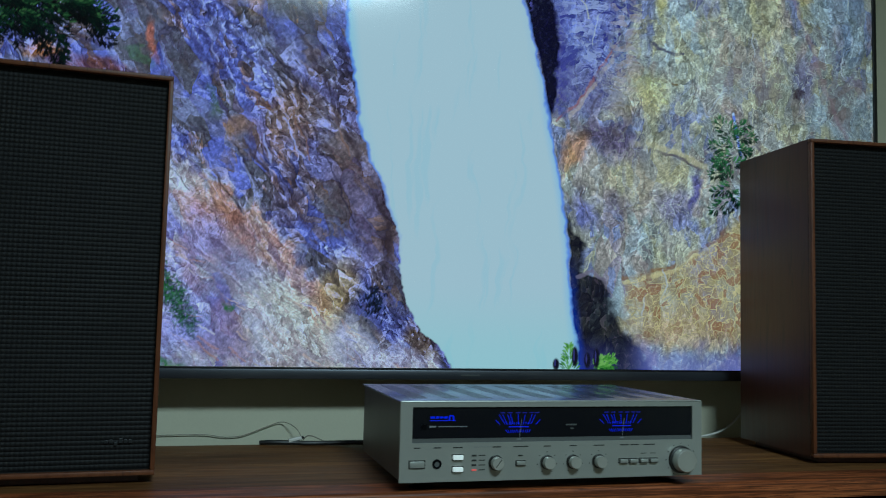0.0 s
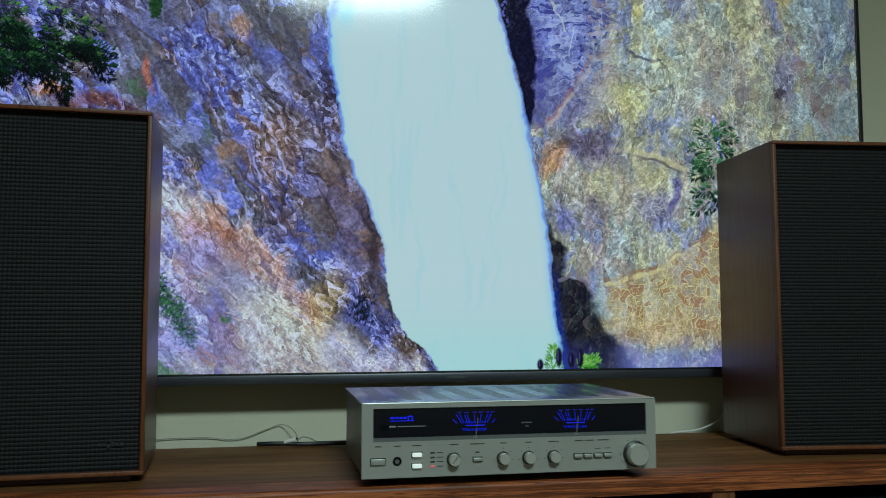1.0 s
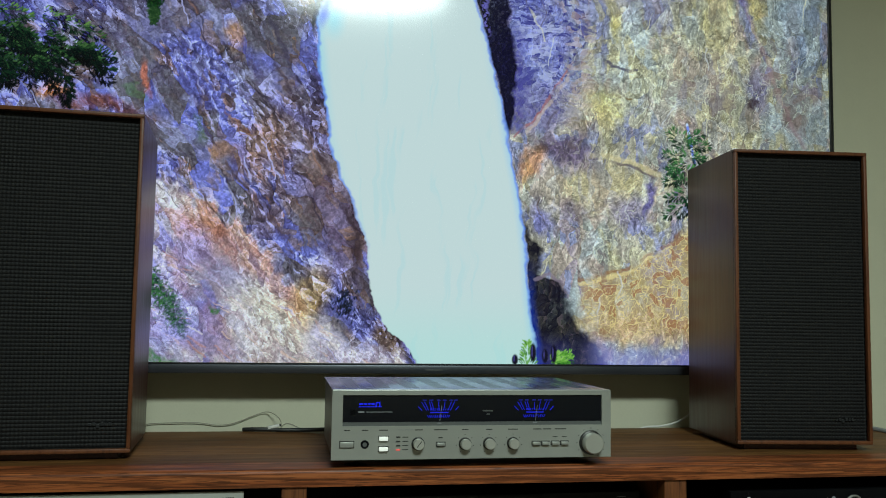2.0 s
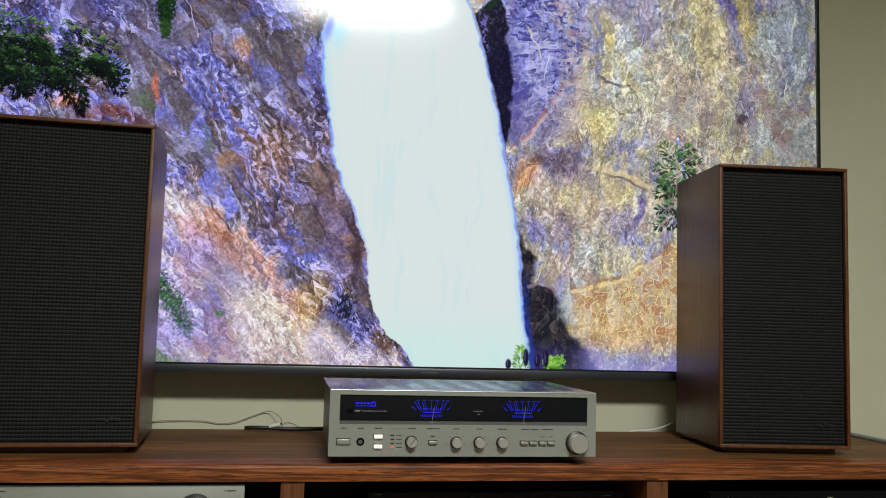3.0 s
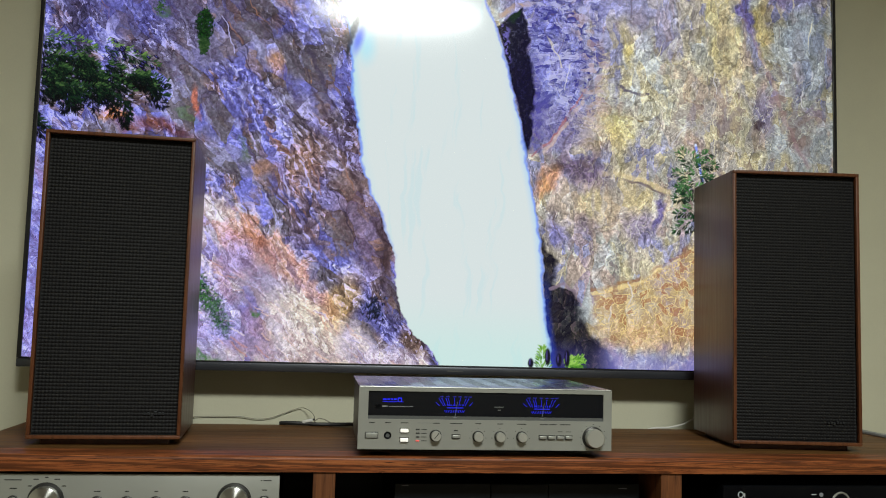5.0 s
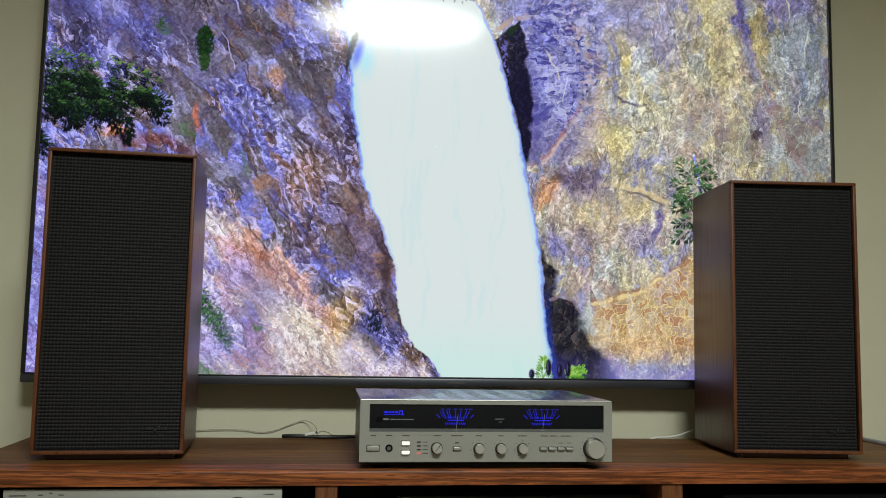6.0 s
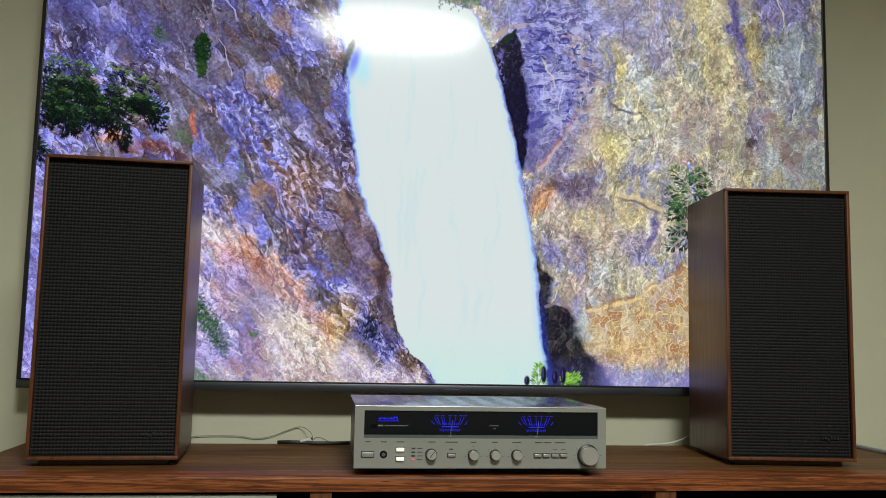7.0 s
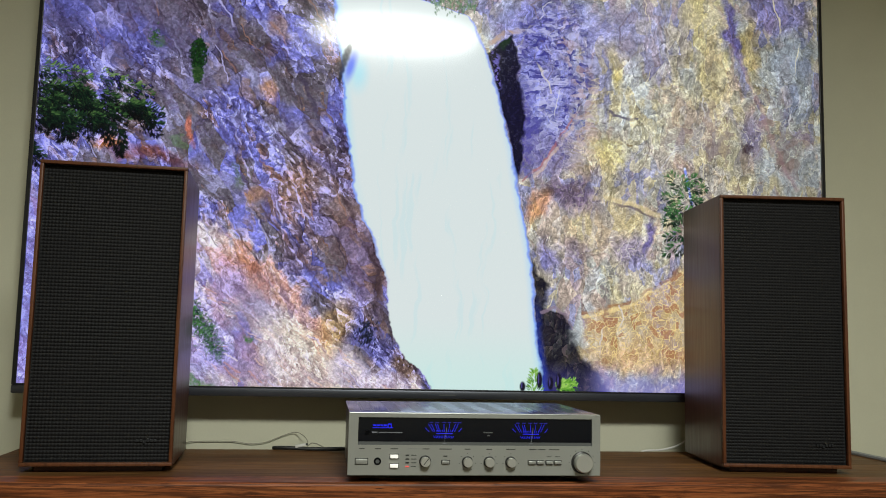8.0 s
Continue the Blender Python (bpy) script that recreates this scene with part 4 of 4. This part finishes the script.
def push_button(parent, x, z, width, height, material, stand=0.004, label=""):
    part("button_surround", box(x - width / 2 - 0.0012, x + width / 2 + 0.0012, -0.0004, 0.0004, z - height / 2 - 0.0012, z + height / 2 + 0.0012), M_INK, parent)
    return part("button", box(x - width / 2, x + width / 2, -stand, 0.001, z - height / 2, z + height / 2, 0.0008), material, parent, label, smooth=True)


rec = thing("stereo_receiver", pose(0.547, 1.146, BENCH), "silver vintage stereo receiver with blue lit power meters", "receiver")
PZ0, PZ1 = 0.0130, 0.1175
# front plate with the display opening, as four bars round it
wx0, wx1, wz0, wz1 = -0.204, 0.205, 0.063, 0.1095
bm = box(-0.22, 0.22, 0.0, 0.006, PZ0, wz0)
add_box(bm, -0.22, wx0, 0.0, 0.006, wz0, wz1)
add_box(bm, wx1, 0.22, 0.0, 0.006, wz0, wz1)
add_box(bm, -0.22, 0.22, 0.0, 0.006, wz1, PZ1 - 0.002)
part("front_panel", bm, M_SILVER, rec, "brushed silver control panel")
part("front_rail", box(-0.22, 0.22, 0.0002, 0.006, PZ1 - 0.002, PZ1, 0.0009), M_SILVER, rec)
part("display", box(wx0, wx1, 0.003, 0.006, wz0, wz1), M_GLASS, rec, "black glass display window")
part("display_strip", box(wx0, wx1, 0.0024, 0.004, wz0, wz0 + 0.0055), M_GREYSTRIP, rec)
part("chassis", box(-0.217, 0.217, 0.006, 0.275, PZ0, PZ1 - 0.003, 0.001), M_SIDE, rec, "grey metal case side")
# blue in the cover's colour stands in for the reflected waterfall
part("top_cover", box(-0.2195, 0.2195, 0.005, 0.278, PZ1 - 0.003, PZ1, 0.001), M_CASE, rec, "glossy silver top cover, tinted blue for the screen's reflection", smooth=True)
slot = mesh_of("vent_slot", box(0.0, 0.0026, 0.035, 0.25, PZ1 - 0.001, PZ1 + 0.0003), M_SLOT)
for bank in range(9):
    for k in range(6):
        ob = new("vent_slot", slot)
        ob.parent = rec
        ob.location = (-0.197 + bank * 0.0462 + k * 0.0040, 0, 0)
for x, y in ((-0.18, 0.04), (0.18, 0.04), (-0.18, 0.24), (0.18, 0.24)):
    foot = part("foot", turned([(0, -PZ0), (0.016, -PZ0), (0.018, 0.0), (0, 0.0)], segs=24), M_BACKING, rec)
    foot.matrix_local = pose(x, y, 0, 90, 0, 0)
push_button(rec, -0.197, 0.036, 0.020, 0.0085, M_SILVER, 0.003, "wide silver power button")
jack = part("headphone_jack", turned([(0.0034, -0.0010), (0.0058, -0.0014), (0.0064, -0.0002), (0.0034, 0.0), (0.0034, -0.0010)], -0.170, 0.036, 24), M_BLACKMET, rec, "black headphone socket", smooth=True)
part("bore", turned([(0, -0.0004), (0.0035, -0.0004), (0.0035, 0.0), (0, 0.0)], -0.170, 0.036, 24), M_GREYSTRIP, jack)
push_button(rec, -0.142, 0.0445, 0.0135, 0.0058, M_WHITELIT, 0.005, "white button, lit")
push_button(rec, -0.142, 0.0290, 0.0135, 0.0058, M_WHITELIT, 0.005, "white button, lit")
for k, z in enumerate((0.0463, 0.0400, 0.0338, 0.0275)):
    part("indicator", box(-0.1225, -0.1162, -0.0008, 0.0005, z - 0.0011, z + 0.0011, 0.0002), M_RED if k == 3 else M_INK, rec, "red indicator, lit" if k == 3 else "")
    printed(rec, -0.1085, z, 0.009, 0.0012)
knob(rec, -0.089, 0.0362, 0.0096, 0.012, dot=38)
push_button(rec, -0.054, 0.0352, 0.0125, 0.0050, M_SILVER)
part("indicator", box(-0.0575, -0.0510, -0.0006, 0.0005, 0.0443, 0.0460), M_INK, rec)
for x in (-0.016, 0.022, 0.060):
    knob(rec, x, 0.0355, 0.0092, 0.012)
    for a in range(-150, 151, 50):
        s, c = math.sin(radians(a)), math.cos(radians(a))
        printed(rec, x + 0.0140 * s, 0.0355 + 0.0140 * c, 0.0012, 0.0012)
for x in (0.097, 0.112, 0.128, 0.143):
    push_button(rec, x, 0.0352, 0.0118, 0.0048, M_SILVER, 0.005)
knob(rec, 0.187, 0.0352, 0.0182, 0.017)
for a in range(-150, 151, 30):
    s, c = math.sin(radians(a)), math.cos(radians(a))
    printed(rec, 0.187 + 0.0232 * s, 0.0352 + 0.0226 * c, 0.0012, 0.0012)
for x, wide in ((-0.197, 0.009), (-0.170, 0.010), (-0.142, 0.013), (-0.088, 0.012), (-0.054, 0.021), (-0.016, 0.010), (0.022, 0.010), (0.060, 0.016), (0.099, 0.013), (0.115, 0.013), (0.137, 0.018)):
    printed(rec, x, 0.0570, wide, 0.0014)
printed(rec, -0.108, 0.0572, 0.026, 0.0005, M_INKPALE)
printed(rec, 0.128, 0.0450, 0.008, 0.0009)
printed(rec, 0.143, 0.0450, 0.008, 0.0009)


def meter(parent, cx):
    """A blue lit fan of scale lines over a row of short ticks, with a needle."""
    zc = 0.0635
    bm = bmesh.new()

    def ray(x0, z0, x1, z1, wide):
        d = Vector((x1 - x0, 0, z1 - z0)).normalized()
        s = Vector((d.z, 0, -d.x)) * wide / 2
        a, b = Vector((cx + x0, 0.0026, zc + z0)), Vector((cx + x1, 0.0026, zc + z1))
        bm.faces.new([bm.verts.new(p) for p in (a - s, a + s, b + s, b - s)])

    for x0, x1 in ((-0.0200, -0.0285), (-0.0170, -0.0235), (-0.0115, -0.0165), (-0.0085, -0.0125), (-0.0010, -0.0015), (0.0065, 0.0085), (0.0135, 0.0185), (0.0170, 0.0235)):
        ray(x0, 0.0225, x1, 0.0355, 0.0008)
    for x0, x1 in ((-0.0270, -0.0335), (0.0245, 0.0300)):
        ray(x0, 0.0225, x1, 0.0285, 0.0009)
    for k in range(9):
        x = -0.0135 + k * 0.0033
        ray(x, 0.0222, x * 1.03, 0.0255, 0.0009)
    for k in range(12):
        x = -0.0190 + k * 0.0032
        ray(x * 0.86, 0.0115, x, 0.0155, 0.0008)
    me_part = part("meter_scale", bm, M_BLUE, parent, "blue lit meter scale")
    bm = bmesh.new()
    add_box(bm, cx - 0.0145, cx + 0.0140, 0.0024, 0.0028, zc + 0.0186, zc + 0.0200)
    part("meter_band", bm, M_BLUE, me_part)
    bm = bmesh.new()
    for x in (-0.0235, -0.0130, -0.0015, 0.0080, 0.0180, 0.0255):
        add_box(bm, cx + x - 0.003, cx + x + 0.003, 0.0024, 0.0028, zc + 0.0372, zc + 0.0387)
    part("meter_figures", bm, M_BLUEDIM, me_part)
    needle = bmesh.new()
    add_box(needle, -0.0003, 0.0003, 0.0016, 0.0020, 0.0, 0.024)
    bmesh.ops.transform(needle, matrix=pose(cx + 0.0004, 0, zc + 0.006, 0, 7, 0), verts=needle.verts)
    part("needle", needle, M_INKPALE, me_part)
    printed(parent, cx, zc + 0.003, 0.006, 0.0014, M_INKPALE, 0.0022)


meter(rec, -0.056)
meter(rec, 0.096)
bm = bmesh.new()
for x0, x1 in ((-0.1795, -0.1735), (-0.1720, -0.1675), (-0.1660, -0.1625), (-0.1610, -0.1560)):
    add_box(bm, x0, x1, 0.0022, 0.0028, 0.0945, 0.0972)
add_box(bm, -0.1800, -0.1450, 0.0022, 0.0028, 0.0912, 0.0922)
add_box(bm, -0.1545, -0.1528, 0.0022, 0.0028, 0.0922, 0.0975)
add_box(bm, -0.1490, -0.1473, 0.0022, 0.0028, 0.0922, 0.0975)
add_box(bm, -0.1540, -0.1478, 0.0022, 0.0028, 0.0970, 0.0988)
part("lit_emblem", bm, M_BLUE, rec, "blue lit emblem")
part("maker_mark", box(-0.192, -0.1835, 0.0022, 0.0028, 0.0803, 0.0868), M_BLACK, rec)
printed(rec, -0.176, 0.0840, 0.009, 0.0022, M_INKPALE, 0.0026)
printed(rec, -0.149, 0.0838, 0.040, 0.0010, M_INKPALE, 0.0026)
printed(rec, 0.020, 0.0850, 0.016, 0.0018, M_GREYSTRIP, 0.0026)
printed(rec, 0.021, 0.0800, 0.005, 0.0018, M_GREYSTRIP, 0.0026)

# ---------------------------------------------------------------- in the bays of the bench
SHELF = 0.305
amp = thing("amplifier", pose(-0.0185, 1.160, SHELF), "silver integrated amplifier with large round knobs in the bench", "amplifier")
part("front_panel", box(-0.22, 0.22, 0.0, 0.008, 0.012, 0.154, 0.001), M_SILVER, amp, "brushed silver front panel", smooth=True)
part("case", box(-0.215, 0.215, 0.008, 0.33, 0.012, 0.150, 0.002), M_BLACKMET, amp, "dark metal case")
for x, y in ((-0.17, 0.05), (0.17, 0.05), (-0.17, 0.28), (0.17, 0.28)):
    part("foot", box(x - 0.02, x + 0.02, y - 0.02, y + 0.02, 0.0, 0.012, 0.003), M_BACKING, amp)
for x, z, r, d in ((-0.147, 0.1125, 0.0265, 0.014), (0.147, 0.1125, 0.0265, 0.014), (-0.0685, 0.1075, 0.0112, 0.011), (-0.0225, 0.1075, 0.0112, 0.011), (0.0235, 0.1075, 0.0112, 0.011), (0.0695, 0.1075, 0.0112, 0.011), (-0.1965, 0.1115, 0.0083, 0.009), (0.196, 0.1115, 0.0083, 0.009)):
    knob(amp, x, z, r, d, metal=M_KNOB)
for x, z, wide in ((-0.198, 0.1445, 0.026), (0.200, 0.1445, 0.013), (0.1905, 0.1445, 0.002), (-0.1965, 0.131, 0.011), (0.196, 0.129, 0.008), (-0.0685, 0.1265, 0.010), (-0.0225, 0.1265, 0.006), (0.0235, 0.1265, 0.006), (0.0695, 0.1265, 0.009), (-0.163, 0.1455, 0.008), (-0.131, 0.1455, 0.009), (-0.147, 0.1485, 0.005), (-0.172, 0.135, 0.006), (-0.120, 0.135, 0.007)):
    printed(amp, x, z, wide, 0.0016)

player = thing("disc_player", pose(0.6190, 1.205, SHELF), "black media player with a dark glossy front in the bench", "media player")
part("body", box(-0.2215, 0.2215, 0.004, 0.30, 0.01, 0.132, 0.002), M_BLACKMET, player)
part("front_panel", box(-0.2215, -0.0525, 0.0, 0.004, 0.01, 0.132, 0.0008), M_GREYPANEL, player)
part("flap", box(-0.0510, 0.0515, -0.001, 0.004, 0.01, 0.131, 0.0008), M_GREYPANEL, player)
part("front_panel", box(0.0530, 0.2215, 0.0, 0.004, 0.01, 0.132, 0.0008), M_GREYPANEL, player)
part("print", box(-0.210, -0.198, -0.0004, 0.0004, 0.1285, 0.1295), M_INKPALE, player)
part("print", box(0.182, 0.198, -0.0004, 0.0004, 0.1235, 0.1245), M_INKPALE, player)
for x in (-0.18, 0.18):
    part("foot", box(x - 0.02, x + 0.02, 0.04, 0.26, 0.0, 0.01, 0.002), M_BACKING, player)

box_dev = thing("set_top_box", pose(1.1985, 1.168, SHELF), "black set-top receiver with a round control pad in the bench", "set-top box")
part("body", box(-0.215, 0.215, 0.004, 0.28, 0.008, 0.136, 0.002), M_BLACKMET, box_dev)
part("front_panel", box(-0.215, 0.215, 0.0, 0.004, 0.008, 0.136, 0.001), M_BLACK, box_dev)
pad = part("control_pad", turned([(0.0145, -0.0015), (0.0165, -0.003), (0.0178, -0.0015), (0.0182, 0.0005), (0, 0.0005)], 0.012, 0.108, 40), M_CAP, box_dev, "chrome ringed control pad", smooth=True)
part("pad_face", turned([(0, -0.0022), (0.013, -0.0022), (0.0145, -0.0012), (0.0145, 0.0004), (0, 0.0004)], 0.012, 0.108, 40), M_BLACK, pad, smooth=True)
part("pad_centre", turned([(0, -0.004), (0.004, -0.0036), (0.005, -0.0022), (0, -0.0022)], 0.012, 0.108, 24), M_KNOB_SIDE, pad, smooth=True)
part("emblem", turned([(0.0042, -0.0005), (0.0056, -0.0005), (0.0056, 0.0003), (0.0042, 0.0003), (0.0042, -0.0005)], -0.182, 0.1205, 24), M_PALELOGO, box_dev, "white round emblem")
part("emblem", box(-0.1752, -0.1738, -0.0005, 0.0003, 0.1160, 0.1228), M_PALELOGO, box_dev)
part("print", box(-0.046, -0.036, -0.0004, 0.0003, 0.1205, 0.1215), M_PALELOGO, box_dev)
part("status_mark", turned([(0, -0.0006), (0.0038, -0.0006), (0.004, 0.0003), (0, 0.0003)], -0.0265, 0.1205, 20), M_INKPALE, box_dev)
part("key", box(-0.046, -0.013, -0.002, 0.0003, 0.1040, 0.1095, 0.0006), M_INKPALE, box_dev)
for x in (-0.18, 0.18):
    part("foot", box(x - 0.02, x + 0.02, 0.04, 0.24, 0.0, 0.008, 0.002), M_BACKING, box_dev)

# ---------------------------------------------------------------- cables behind the bench
solid("thin_wire", sweep([(-0.05, 1.664, 0.489), (-0.018, 1.665, 0.493), (0.001, 1.665, 0.498), (0.083, 1.665, 0.499), (0.124, 1.665, 0.494), (0.157, 1.665, 0.497), (0.197, 1.665, 0.512), (0.222, 1.663, 0.520), (0.239, 1.65, 0.517), (0.252, 1.635, 0.506), (0.254, 1.60, 0.4935)], 0.0008), M_WIRE, "thin grey-beige wire looped along the wall", "wire", smooth=True)
solid("power_cable", sweep([(0.180, 1.586, 0.4945), (0.205, 1.578, 0.4960), (0.241, 1.573, 0.4955), (0.256, 1.57, 0.4950), (0.294, 1.565, 0.4955), (0.332, 1.55, 0.4980), (0.36, 1.50, 0.505), (0.37, 1.424, 0.52)], 0.0040), M_BLACKWIRE, "black power cable lying behind the receiver", "cable", smooth=True)
plug = thing("cable_connector", pose(0.241, 1.575, 0.4992, 0, -12, 4), "small pale plastic cable connector", "connector")
part("shell", box(-0.013, 0.010, -0.004, 0.004, -0.0005, 0.0055, 0.0015), M_WHITEWIRE, plug, smooth=True)
part("ferrule", box(0.010, 0.014, -0.003, 0.003, 0.0005, 0.0045, 0.001), M_BLACKWIRE, plug, "black cable end", smooth=True)
solid("short_wire", sweep([(0.254, 1.58, 0.500), (0.262, 1.59, 0.5045), (0.273, 1.595, 0.503), (0.285, 1.59, 0.498), (0.298, 1.585, 0.4925)], 0.0011), M_WIRE, "short thin beige wire end", "wire", smooth=True)
solid("speaker_wire", sweep([(0.99, 1.60, 0.480), (1.02, 1.595, 0.4915), (1.058, 1.598, 0.4935), (1.091, 1.60, 0.500), (1.122, 1.605, 0.513), (1.16, 1.615, 0.54)], 0.0022), M_WHITEWIRE, "white cable behind the loudspeaker", "cable", smooth=True)
